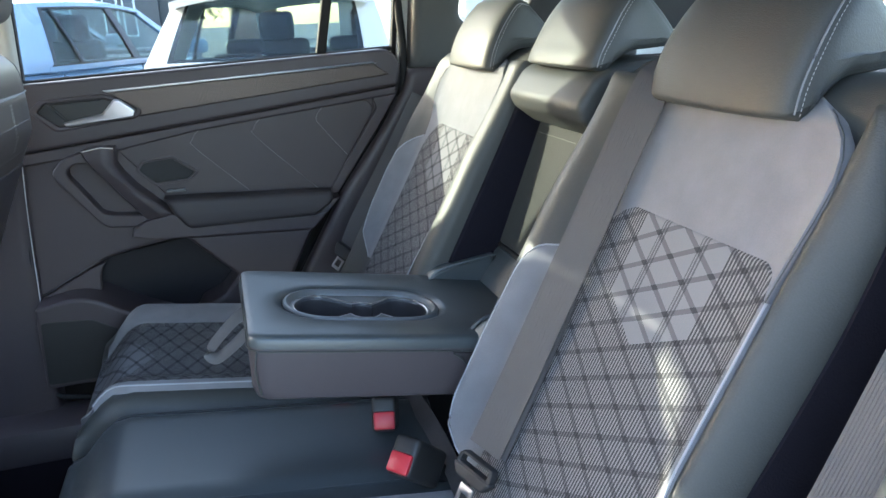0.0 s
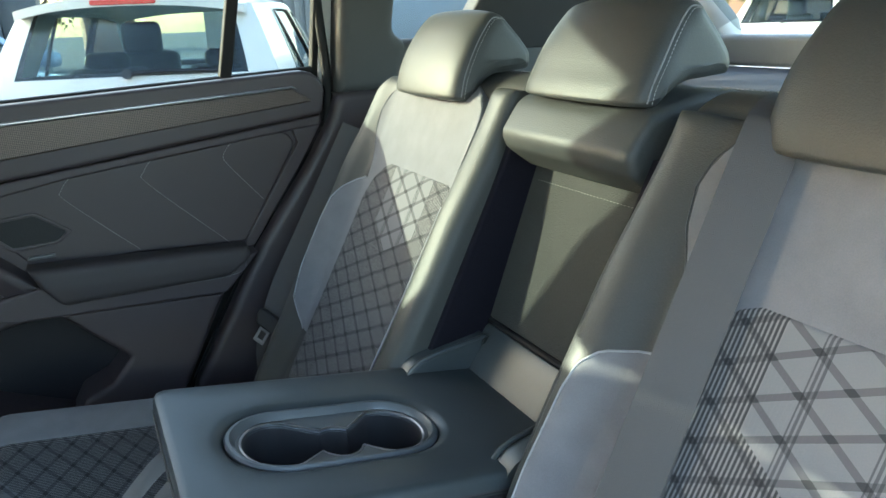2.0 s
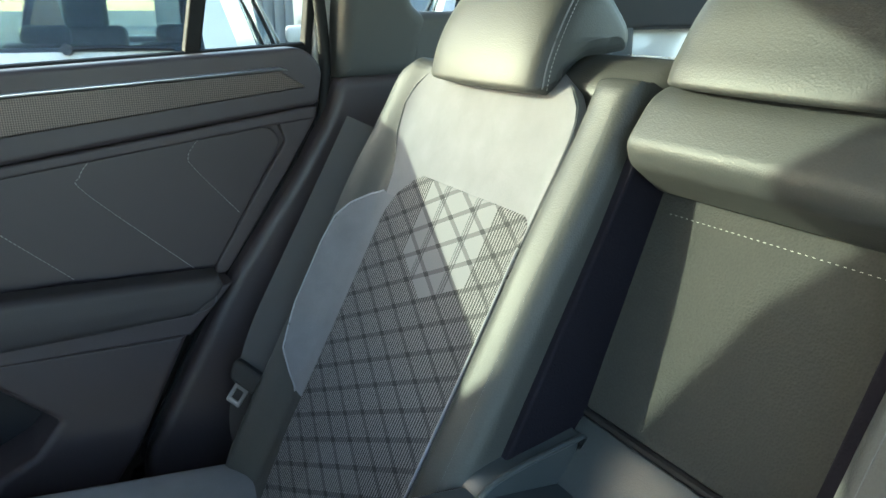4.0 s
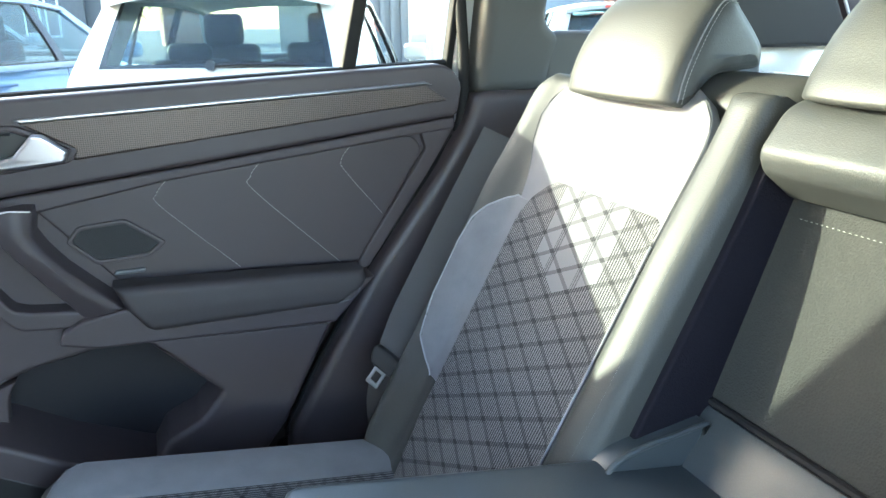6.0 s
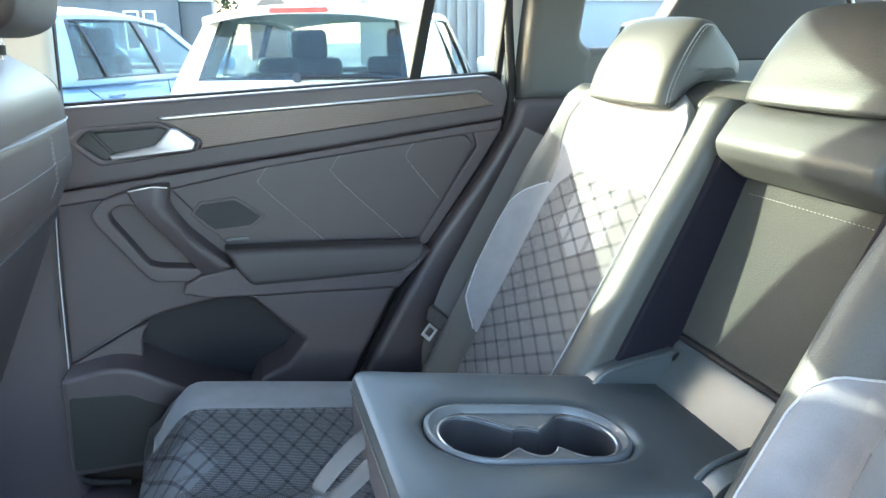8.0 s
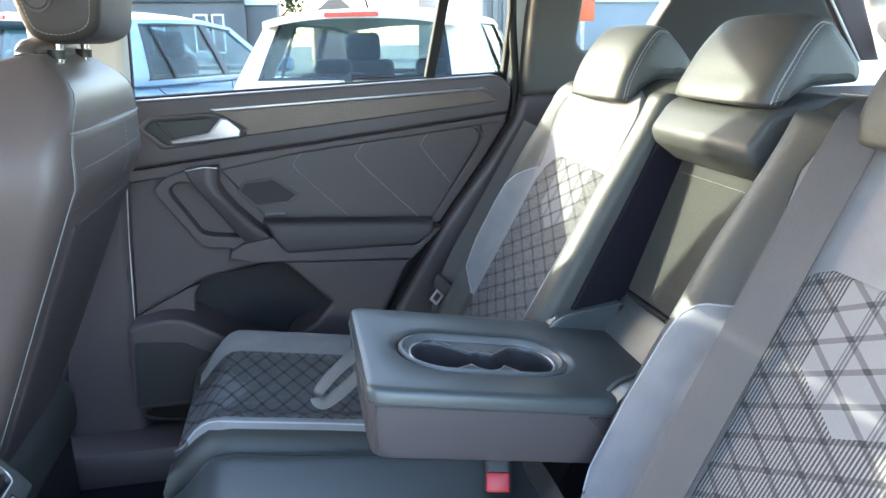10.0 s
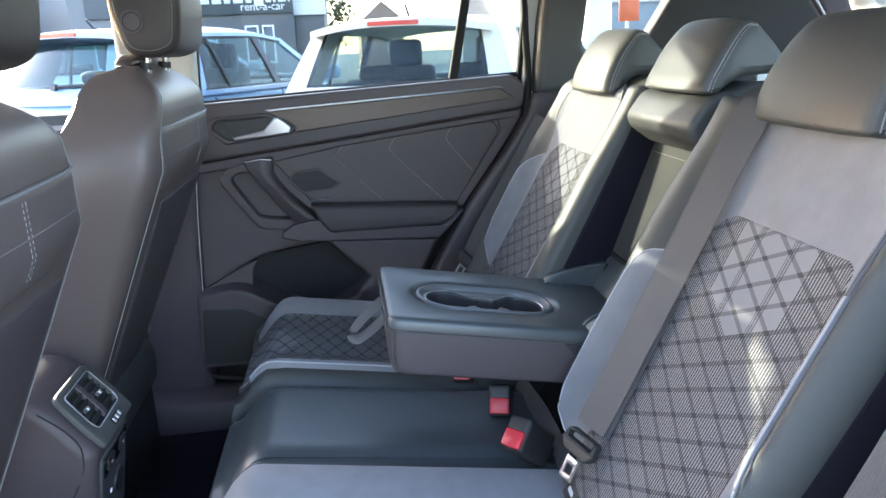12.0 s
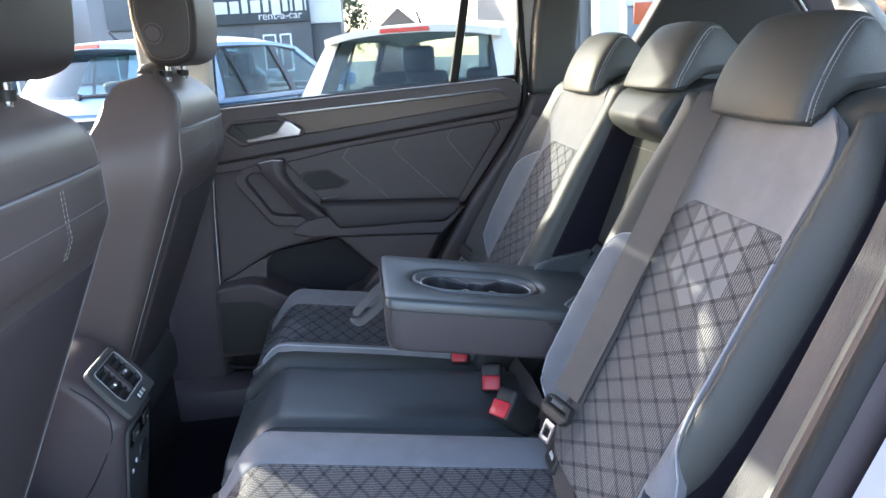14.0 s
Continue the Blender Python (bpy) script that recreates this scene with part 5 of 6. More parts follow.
# ---------------------------------------------------------------- front seats and console
def front_seat(yc, dx, rise, lift, label):
    fs = thing("car_chair", label, "car seat", "front seats")
    # back face of the seat: across, up; leaning back
    def b(a, v, w):
        return Vector((-0.305 + dx - 0.45 * max(0.0, 1.13 - v) - w * 0.96, yc + a, v + rise - w * 0.2))
    hw = table([(0.52, 0.18), (0.70, 0.20), (0.95, 0.23), (1.12, 0.245), (1.18, 0.240), (1.205, 0.226), (1.235, 0.204), (1.262, 0.175), (1.290, 0.14), (1.307, 0.115)])
    deep = table([(0.52, 0.17), (1.0, 0.18), (1.12, 0.168), (1.18, 0.154), (1.22, 0.136), (1.25, 0.114), (1.28, 0.088), (1.307, 0.050)])
    depth = lambda a, v: -0.022 * (abs(a) / 0.24) ** 6 - 0.05 * step(1.21, 1.305, v) ** 2

    def face(a, v, w):
        return b(a, v, -w)
    part("backrest", pad(face, lambda v: -hw(v), lambda v: hw(v), 0.52, 1.307, depth, 0.022, deep, 34, 40), SEAT_BROWN, fs)
    part("back_panel", pad(face, lambda v: -hw(v) * 0.74, lambda v: hw(v) * 0.74, 0.56, 1.075, lambda a, v: depth(a, v) + 0.004, 0.01, 0.01, 20, 24), LEATHER_SIDE, fs, "lower back panel")
    part("map_pocket", pad(face, lambda v: -hw(v) * 0.86, lambda v: hw(v) * 0.86, 1.095, 1.197, lambda a, v: depth(a, v) + 0.007 - 0.006 * (a / 0.2) ** 2, 0.006, 0.01, 20, 12), SEAT_BROWN, fs, "leather pocket with stitched edge")
    ln = [face(0.206 * (k / 20 - 1), 1.193 + 0.004 * (k / 20 - 1) ** 2, depth(0.206 * (k / 20 - 1), 1.193) + 0.008 - 0.006 * (k / 20 - 1) ** 2) for k in range(41)]
    part("pocket_piping", tube(ln, 0.0014, 6), PIPING_DARK, fs, "grey piping")
    for sd in (1, -1):
        eg = [face(sd * hw(v) * 0.86, v, depth(hw(v) * 0.86, v) + 0.0004) for v in [0.60 + 0.66 * k / 40 for k in range(41)]]
        part("flank_seam", tube(eg, 0.0011, 6), PIPING_DARK, fs)
    # Roll added in the headrest gap to stop a stray streak of sun.
    part("headrest_gap_sun_stop", tube([(-0.380 + dx, yc + 0.104 * math.sin(k * math.pi / 16), 1.309 - 0.012 * (k / 8) ** 4) for k in range(-8, 9)], 0.014, 12), SEAT_BROWN, fs)
    for off in (-0.004, 0.004):
        part("stitching", stitches([face(0.030 + off, 1.108 + 0.078 * k / 20, depth(0.045, 1.15) + 0.0080) for k in range(21)], 0.0035, 0.0028, 0.00042), THREAD, fs, "white stitching")
    low = [face(-0.19 + 0.38 * k / 30, 1.150, depth(-0.19 + 0.38 * k / 30, 1.15) + 0.0078 - 0.006 * ((k / 15 - 1) * 0.95) ** 2) for k in range(31)]
    part("pocket_seam", stitches(low, 0.0036, 0.0022, 0.0005), PIPING_DARK, fs, "grey stitching")
    bm = block(-0.88, -0.46, yc - 0.22, yc + 0.22, 0.58, 0.72, 0.05, 4)
    part("cushion", bm, LEATHER, fs)
    bm = block(-0.82, -0.48, yc - 0.20, yc + 0.20, 0.42, 0.60, 0.02)
    part("runner", bm, PLASTIC_LOW, fs)
    hr = thing("front_headrest", "black leather headrest on two chrome posts", "headrest", "front headrests")
    for s in (1, -1):
        part("post", tube([(-0.352 + dx, yc + s * 0.068, 1.25), (-0.345 + dx, yc + s * 0.068, 1.36)], 0.0065, 12), CHROME_POST, hr, "chrome post")
        part("post_collar", tube([(-0.352 + dx, yc + s * 0.068, 1.285 + rise), (-0.351 + dx, yc + s * 0.068, 1.297 + rise)], 0.012, 16), PLASTIC_LOW, hr)
    prof = rounded([(-0.285, 1.325), (-0.275, 1.40), (-0.285, 1.50), (-0.33, 1.525), (-0.385, 1.50), (-0.395, 1.40), (-0.375, 1.32), (-0.33, 1.31)], 0.025, 4)
    part("pad", bolster(prof, lambda u, v, w: (u + dx + 0.15 * w * w, yc + w, v - 0.008 + lift), 0.118, 0.022, 6), HEADREST_BROWN, hr)
    for sd in (1, -1):
        ring = inset(prof, 0.012)
        ln = [Vector((p[0] + dx + 0.15 * 0.0146, yc + sd * 0.1155, p[1] - 0.008 + lift)) for p in ring + ring[:1]]
        part("stitching", stitches(ln, 0.0036, 0.0020, 0.00045), THREAD, hr, "white stitching")
    kn = Vector((-0.352 + dx, yc - 0.1155, 1.364 + lift))
    knob = part("release_knob", tube([kn, kn + Vector((0, -0.006, 0))], 0.019, 24), PLASTIC, hr, "round plastic button")
    part("knob_ring", tube([kn + Vector((0.0145 * math.cos(t * math.pi / 12), -0.0062, 0.0145 * math.sin(t * math.pi / 12))) for t in range(24)], 0.0012, 6, closed=True), PLASTIC_LOW, knob)
    return fs


front_seat(0.37, 0.025, 0.009, 0.008, "front seat in dark brown-grey leather with map pocket")
front_seat(-0.37, 0.0, 0.0, 0.0, "front seat in dark brown-grey leather with stitched map pocket")

con = thing("centre_console", "dark plastic centre console with rear air vents between the front seats", "console")
CY = 0.006
cp = rounded([(-0.95, 0.44), (-0.425, 0.44), (-0.405, 0.62), (-0.386, 0.745), (-0.378, 0.772), (-0.432, 0.843), (-0.470, 0.872), (-0.95, 0.86)], [0.01, 0.02, 0.02, 0.012, 0.010, 0.02, 0.03, 0.02], 4)
part("body", bolster(cp, lambda u, v, w: (u, CY + w * (1.0 - 0.22 * step(0.76, 0.60, v)), v), 0.088, 0.020, 6), PLASTIC, con)


def vent(u, v, w):
    """On the sloping rear face: across, up the slope, out."""
    o, up, out = Vector((-0.378, CY, 0.7745)), Vector((-0.605, 0, 0.796)).normalized(), Vector((0.796, 0, 0.605)).normalized()
    return o + Vector((0, u, 0)) + up * v + out * w


def con_rear(d):
    return lambda u, v, w: (-0.386 + d + (v - 0.745) * 0.152 + w, CY + u, v)


frame_v = rounded([(-0.066, -0.006), (0.066, -0.006), (0.070, 0.030), (0.064, 0.097), (-0.064, 0.097), (-0.070, 0.030)], [0.008, 0.008, 0.02, 0.016, 0.016, 0.02])
hole_v = rounded([(-0.046, 0.021), (0.046, 0.021), (0.051, 0.034), (0.048, 0.084), (-0.048, 0.084), (-0.051, 0.034)], 0.006)
vf = part("vent_frame", ringed(frame_v, hole_v, vent, 0.009, 0.004), PILLAR_DARK, con, "satin grey vent frame")
lip = [vent(u, v, 0.0092) for u, v in inset(hole_v, -0.0014)]
part("vent_lip", tube(lip, 0.0011, 6, closed=True), CHROME, vf, "thin bright edge")
part("vent_back", plate(hole_v, vent, 0.002, 0.0005), RUBBER, vf)
for sd in (1, -1):
    for k in range(5):
        v0 = 0.027 + k * 0.0122
        part("vent_slat", plate([(sd * 0.006, v0), (sd * 0.047, v0), (sd * 0.047, v0 + 0.0042), (sd * 0.006, v0 + 0.0042)][::sd], lambda u, v, w: vent(u, v + (w - 0.003) * 0.9, w), 0.0078, 0.001), PLASTIC_LOW, vf)
    part("vent_tab", plate(rounded([(sd * 0.028 - 0.004, 0.046), (sd * 0.028 + 0.004, 0.046), (sd * 0.028 + 0.004, 0.053), (sd * 0.028 - 0.004, 0.053)], 0.002), vent, 0.0115, 0.002), CHROME, vf, "bright vent tab")
part("vent_bar", plate([(-0.0065, 0.022), (0.0065, 0.022), (0.0065, 0.083), (-0.0065, 0.083)], vent, 0.0088, 0.002), PLASTIC, vf)
part("wheel_slot", plate(rounded([(-0.013, 0.001), (0.027, 0.001), (0.027, 0.013), (-0.013, 0.013)], 0.002), vent, 0.0094, 0.0004), RUBBER, vf)
for k in range(3):
    u0 = -0.009 + k * 0.012
    part("thumb_wheel", plate(rounded([(u0, 0.003), (u0 + 0.007, 0.003), (u0 + 0.007, 0.011), (u0, 0.011)], 0.001), vent, 0.0115, 0.0012), CHROME, vf, "bright ribbed thumb wheel")
# bright rounded shoulder and cover line of the side
part("shoulder_line", tube(smooth_path([(-0.445, CY - 0.0885, 0.846), (-0.418, CY - 0.0885, 0.822), (-0.399, CY - 0.0885, 0.796), (-0.396, CY - 0.0880, 0.772), (-0.405, CY - 0.0855, 0.738), (-0.448, CY - 0.0800, 0.664), (-0.50, CY - 0.0740, 0.60)], 6), 0.0011, 6), RUBBER, con, "dark cover joint")
sw = part("switch_panel", plate(rounded([(-0.058, 0.600), (0.050, 0.600), (0.064, 0.752), (-0.064, 0.752)], 0.01), con_rear(0.0), 0.004, 0.002), PILLAR_DARK, con, "dark socket panel")
part("port_strip", plate(rounded([(-0.056, 0.716), (0.056, 0.716), (0.057, 0.746), (-0.057, 0.746)], 0.004), con_rear(0.003), 0.003, 0.001), GLOSS_BLACK, sw, "glossy black strip")
for u0 in (-0.044, 0.014):
    part("charging_port", plate(rounded([(u0, 0.721), (u0 + 0.030, 0.721), (u0 + 0.030, 0.741), (u0, 0.741)], 0.004), con_rear(0.005), 0.0035, 0.0015), PLASTIC_LOW, sw, "black charging port lid")
part("port_mark", plate([(-0.034, 0.730), (-0.026, 0.730), (-0.026, 0.732), (-0.034, 0.732)], con_rear(0.0082), 0.001, 0.0), STEEL, sw, "small pale mark")
part("port_mark", plate([(0.026, 0.730), (0.032, 0.730), (0.032, 0.732), (0.026, 0.732)], con_rear(0.0082), 0.001, 0.0), STEEL, sw, "small pale mark")
part("socket", plate(ellipse(0.012, 0.676, 0.020, 0.020), con_rear(0.003), 0.005, 0.002), PLASTIC_LOW, sw, "round power socket lid")
for u0, v0 in ((-0.044, 0.664), (-0.026, 0.674)):
    part("contact", plate(rounded([(u0, v0), (u0 + 0.006, v0), (u0 + 0.006, v0 + 0.007), (u0, v0 + 0.007)], 0.002), con_rear(0.003), 0.003, 0.001), STEEL, sw, "small bright contact")


# ---------------------------------------------------------------- car park
tagged(part("ground", block(-300, 300, -300, 300, -0.2, 0.0, 0), ASPHALT, smooth=0), "worn pale asphalt of the car park", "ground", kind="structure")


def bent(f, corners, thick=0.02, nu=10, nv=8):
    """A sheet of even thickness on the surface f(a, b, out), between four corners (a, b)."""
    bm = bmesh.new()
    (a0, b0), (a1, b1), (a2, b2), (a3, b3) = corners
    grids = []
    for q in (0.0, -thick):
        g = []
        for j in range(nv + 1):
            t = j / nv
            row = []
            for i in range(nu + 1):
                r = i / nu
                a = (a0 * (1 - r) + a1 * r) * (1 - t) + (a3 * (1 - r) + a2 * r) * t
                b = (b0 * (1 - r) + b1 * r) * (1 - t) + (b3 * (1 - r) + b2 * r) * t
                row.append(bm.verts.new(f(a, b, q)))
            g.append(row)
        grids.append(g)
    for g in grids:
        for j in range(nv):
            for i in range(nu):
                bm.faces.new((g[j][i], g[j][i + 1], g[j + 1][i + 1], g[j + 1][i]))
    rims = []
    for g in grids:
        rims.append(g[0][:] + [g[j][nu] for j in range(1, nv + 1)] + g[nv][nu - 1::-1] + [g[j][0] for j in range(nv - 1, 0, -1)])
    for i in range(len(rims[0])):
        bm.faces.new((rims[0][i - 1], rims[0][i], rims[1][i], rims[1][i - 1]))
    return bm


def parked_car(loc, heading, paint, label, scale=1.04, dark_spoiler=False):
    """A five-door hatchback: y forward from its tail, x across; heading: degrees clockwise from +y."""
    car = thing("parked_car", label, "car", "parked cars")
    m = Matrix.Translation(loc) @ Matrix.Rotation(radians(-heading), 4, "Z") @ Matrix.Scale(scale, 4)
    w, belt = 0.865, 0.97

    def add(name, bm, mat, parent=car, label=""):
        bm.transform(m)
        return part(name, bm, mat, parent, label)

    # lower body: rings along the car, fuller at the shoulders than at the sills
    bm = bmesh.new()
    rings = []
    for y, top, bot, ww in ((0.02, 0.62, 0.36, 0.80), (0.06, 0.80, 0.30, 0.91), (0.10, 0.92, 0.27, 0.945), (0.17, 0.975, 0.25, 0.96), (0.35, 0.98, 0.23, 0.975), (0.8, 0.975, 0.21, 0.99), (1.6, 0.965, 0.2, 1.0), (2.5, 0.95, 0.2, 1.0),
                            (2.95, 0.94, 0.21, 0.98), (3.3, 0.89, 0.22, 0.96), (3.7, 0.80, 0.24, 0.90), (3.95, 0.68, 0.28, 0.80), (4.05, 0.54, 0.36, 0.62)):
        pts = []
        for k in range(32):
            t = 2 * math.pi * k / 32
            cx, cz = math.cos(t), math.sin(t)
            pts.append((math.copysign(abs(cx) ** 0.30, cx) * w * ww * (1 - 0.05 * max(0.0, -cz)), y, (top + bot) / 2 + math.copysign(abs(cz) ** 0.42, cz) * (top - bot) / 2))
        rings.append([bm.verts.new(p) for p in pts])
    for a, b in zip(rings, rings[1:]):
        for k in range(32):
            bm.faces.new((a[k - 1], a[k], b[k], b[k - 1]))
    bm.faces.new(rings[0])
    bm.faces.new(rings[-1])
    body = add("body", bm, paint)

    def rail_z(y):
        return 1.392 + 0.022 * step(0.4, 1.3, y) - 0.055 * step(1.4, 2.3, y) ** 2

    def plan(y):
        return 1 - 0.075 * step(1.4, 0.1, y) - 0.06 * step(1.9, 3.0, y)

    def side(sg):
        return lambda y, v, q: (sg * (lerp(0.835, 0.655, max(0.0, v) ** 1.15) * plan(y) + q), y, lerp(belt - 0.015 * y / 2.5, rail_z(y), v) + 0.4 * q)

    def hatch(u, v, q):
        y = 0.20 + 0.26 * v
        return (u * lerp(0.835, 0.655, max(0.0, v) ** 1.15) * plan(y) * 0.995, y - 0.10 * (1 - u * u) - q, lerp(belt, rail_z(0.46), v) + 0.055 * (1 - u * u) * v)

    def screen(u, v, q):
        y = lerp(2.86, 2.18, v)
        return (u * lerp(0.835, 0.655, v) * plan(y) * 0.995, y + 0.13 * (1 - u * u) + 0.6 * q, lerp(belt - 0.03, rail_z(2.18), v) + 0.055 * (1 - u * u) * v + 0.8 * q)

    def top(u, r, q):
        y = lerp(0.46 - 0.10 * (1 - u * u), 2.18 + 0.13 * (1 - u * u), r)
        return (u * 0.655 * plan(lerp(0.46, 2.18, r)), y, rail_z(lerp(0.46, 2.18, r)) + (0.055 + 0.02 * math.sin(math.pi * r)) * (1 - abs(u) ** 2.6) + q)

    def lip(u, r, q):
        y = lerp(0.335, 0.50, r) - 0.10 * (1 - u * u)
        return (u * 0.652 * plan(0.46), y, rail_z(0.46) - 0.010 * (1 - r) + 0.057 * (1 - abs(u) ** 2.6) + 0.004 * r + q)

    add("roof", bent(top, ((-1, 0), (1, 0), (1, 1), (-1, 1)), 0.03, 24, 16), paint)
    add("spoiler", bent(lip, ((-0.97, 0), (0.97, 0), (0.97, 1), (-0.97, 1)), 0.045, 24, 4), PLASTIC_LOW if dark_spoiler else paint)
    add("brake_lamp", plate(rounded([(-0.165, 0), (0.165, 0), (0.165, 0.026), (-0.165, 0.026)], 0.012), lambda u, v, q: (u, 0.236 + 0.12 * u * u - q, 1.401 + v), 0.012, 0.004), LAMP_RED, label="red high brake lamp")
    add("antenna", tube([(0, 0.62, 1.455), (0, 0.58, 1.48), (0, 0.53, 1.53)], 0.013, 8, 0.5), PLASTIC_LOW)
    # tailgate: glass in a painted frame
    glass = add("tailgate_glass", bent(hatch, ((-0.80, 0.155), (0.80, 0.155), (0.83, 0.90), (-0.83, 0.90)), 0.005, 20, 8), GLASS_CAR)
    add("tailgate_lower", bent(hatch, ((-1, -0.08), (1, -0.08), (1, 0.16), (-1, 0.16)), 0.03, 24, 4), paint)
    for s in (1, -1):
        add("tail_pillar", bent(hatch, ((s * 0.80, 0.15), (s, 0.15), (s, 1.0), (s * 0.83, 1.0)), 0.03, 6, 8), paint)
        add("glass_border", bent(lambda u, v, q: hatch(u, v, q - 0.004), ((s * 0.755, 0.155), (s * 0.81, 0.155), (s * 0.84, 0.92), (s * 0.795, 0.92)), 0.004, 3, 8), GLOSS_BLACK)
    add("glass_border", bent(lambda u, v, q: hatch(u, v, q - 0.004), ((-0.80, 0.15), (0.80, 0.15), (0.80, 0.20), (-0.80, 0.20)), 0.004, 20, 2), GLOSS_BLACK)
    boss = hatch(0.0, 0.17, 0.0)
    add("wiper_boss", tube([(0, boss[1] + 0.01, boss[2]), (0, boss[1] - 0.035, boss[2] + 0.01)], 0.026, 14), GLOSS_BLACK)
    add("wiper", tube([hatch(u, v, 0.02) for u, v in ((0.0, 0.185), (0.2, 0.20), (0.42, 0.195), (0.62, 0.19))], 0.012, 8), GLOSS_BLACK)
    # side glass in one run, with pillars over it
    for s in (1, -1):
        f = side(s)
        add("side_glass", bent(lambda y, v, q: f(y, v, q - 0.012), ((0.76, 0.02), (2.76, 0.02), (2.14, 0.95), (0.92, 0.95)), 0.004, 24, 8), GLASS_CAR)
        add("tail_corner", bent(f, ((0.20, -0.04), (0.80, -0.04), (0.955, 1.0), (0.46, 1.0)), 0.03, 12, 10), paint)
        add("roof_rail", bent(f, ((0.80, 0.925), (2.20, 0.925), (2.18, 1.0), (0.46, 1.0)), 0.03, 24, 3), paint)
        add("screen_pillar", bent(f, ((2.74, -0.04), (2.88, -0.04), (2.19, 1.0), (2.07, 1.0)), 0.03, 6, 8), paint)
        add("belt_moulding", bent(lambda y, v, q: f(y, v, q + 0.002), ((0.72, -0.05), (2.84, -0.05), (2.82, 0.035), (0.74, 0.035)), 0.02, 20, 2), paint)
        add("window_rubber", bent(lambda y, v, q: f(y, v, q + 0.003), ((0.76, 0.03), (2.78, 0.03), (2.76, 0.055), (0.77, 0.055)), 0.015, 20, 2), GLOSS_BLACK)
        add("window_rubber", bent(lambda y, v, q: f(y, v, q + 0.003), ((0.78, 0.03), (0.81, 0.03), (0.95, 0.93), (0.915, 0.93)), 0.015, 3, 8), GLOSS_BLACK)
        add("window_rubber", bent(lambda y, v, q: f(y, v, q + 0.003), ((0.92, 0.905), (2.16, 0.905), (2.14, 0.93), (0.92, 0.93)), 0.015, 20, 2), GLOSS_BLACK)
        add("division_bar", bent(lambda y, v, q: f(y, v, q + 0.001), ((1.075, 0.03), (1.10, 0.03), (1.04, 0.93), (1.02, 0.93)), 0.015, 3, 8), GLOSS_BLACK)
        add("door_pillar", bent(lambda y, v, q: f(y, v, q + 0.001), ((1.745, 0.03), (1.835, 0.03), (1.745, 0.93), (1.665, 0.93)), 0.02, 4, 8), GLOSS_BLACK)
        for y0 in (1.0, 1.88):
            add("door_handle", tube(smooth_path([(s * 0.855, y0, 0.862), (s * 0.885, y0 + 0.03, 0.866), (s * 0.888, y0 + 0.13, 0.866), (s * 0.86, y0 + 0.18, 0.862)], 5), 0.015, 10, 0.6), paint)
        for pts in ([(1.80, 0.93), (1.84, 0.60), (1.83, 0.30)], [(0.80, 0.92), (0.98, 0.80), (1.05, 0.62), (1.08, 0.40)]):
            line = [(s * (0.858 if z < 0.9 else 0.852), y, z) for y, z in pts]
            add("door_gap", tube(smooth_path(line, 6), 0.004, 6), RUBBER)
        lamp = block(0, 0.30, 0, 0.12, 0, 0.17, 0.03, 3)
        for v in lamp.verts:
            v.co = Vector((s * (w * 0.945 - v.co.x), 0.02 + v.co.y + 0.10 * (1 - v.co.x / 0.3), belt - 0.25 + v.co.z))
        add("tail_lamp", lamp, LAMP_RED)
        mir = block(0, 0.20, 0, 0.12, 0, 0.13, 0.04, 4)
        for v in mir.verts:
            v.co = Vector((s * (w * 0.98 + v.co.x), 2.52 + v.co.y, belt + v.co.z))
        add("mirror", mir, paint)
    add("windscreen", bent(screen, ((-0.92, 0.03), (0.92, 0.03), (0.92, 0.97), (-0.92, 0.97)), 0.006, 16, 8), GLASS_CAR)
    # dark inside with seats
    add("interior", block(-0.74, 0.74, 0.36, 2.80, belt - 0.02, belt + 0.018, 0.01), PLASTIC_LOW)
    for s in (1, -1):
        for y, top_z in ((0.86, 1.06), (1.62, 1.13)):
            sb = block(s * 0.36 - 0.24, s * 0.36 + 0.24, y, y + 0.13, belt - 0.05, top_z, 0.05, 4)
            add("car_seat", sb, PLASTIC_LOW)
            sb = block(s * 0.36 - 0.135, s * 0.36 + 0.135, y + 0.01, y + 0.11, top_z - 0.02, top_z + (0.09 if y < 1 else 0.20), 0.045, 4)
            add("car_headrest", sb, PLASTIC_LOW)
    sb = block(-w * 0.8, w * 0.8, 2.45, 2.85, belt - 0.05, belt + 0.06, 0.04, 3)
    add("dashboard", sb, PLASTIC_LOW)
    for s in (1, -1):
        for y in (0.72, 3.25):
            def circle(x, r):
                return [Vector((s * x, y + r * math.cos(2 * math.pi * k / 28), 0.31 + r * math.sin(2 * math.pi * k / 28))) for k in range(28)]
            wh = part("wheel", skin([circle(w * 0.80, 0.31), circle(w * 0.985, 0.31), circle(w, 0.295), circle(w, 0.215), circle(w * 0.95, 0.20)], False), TYRE, car)
            wh.data.transform(m)
            rim = part("rim", skin([circle(w * 0.96, 0.205), circle(w * 0.985, 0.19), circle(w * 0.97, 0.06), circle(w * 0.99, 0.05)]), ALLOY, wh)
            rim.data.transform(m)
    return car


parked_car((0.268, 3.575, 0), 21.8, WHITE_PAINT, "white hatchback parked tail-on in the next row")
parked_car((-2.226, 4.846, 0), 26.1, BLUE_PAINT, "light blue hatchback parked beside the white one", 1.072)
parked_car((-3.45, 8.3, 0), 26, SILVER_PAINT, "pale silver-blue hatchback with black spoiler parked further back", 1.12, True)

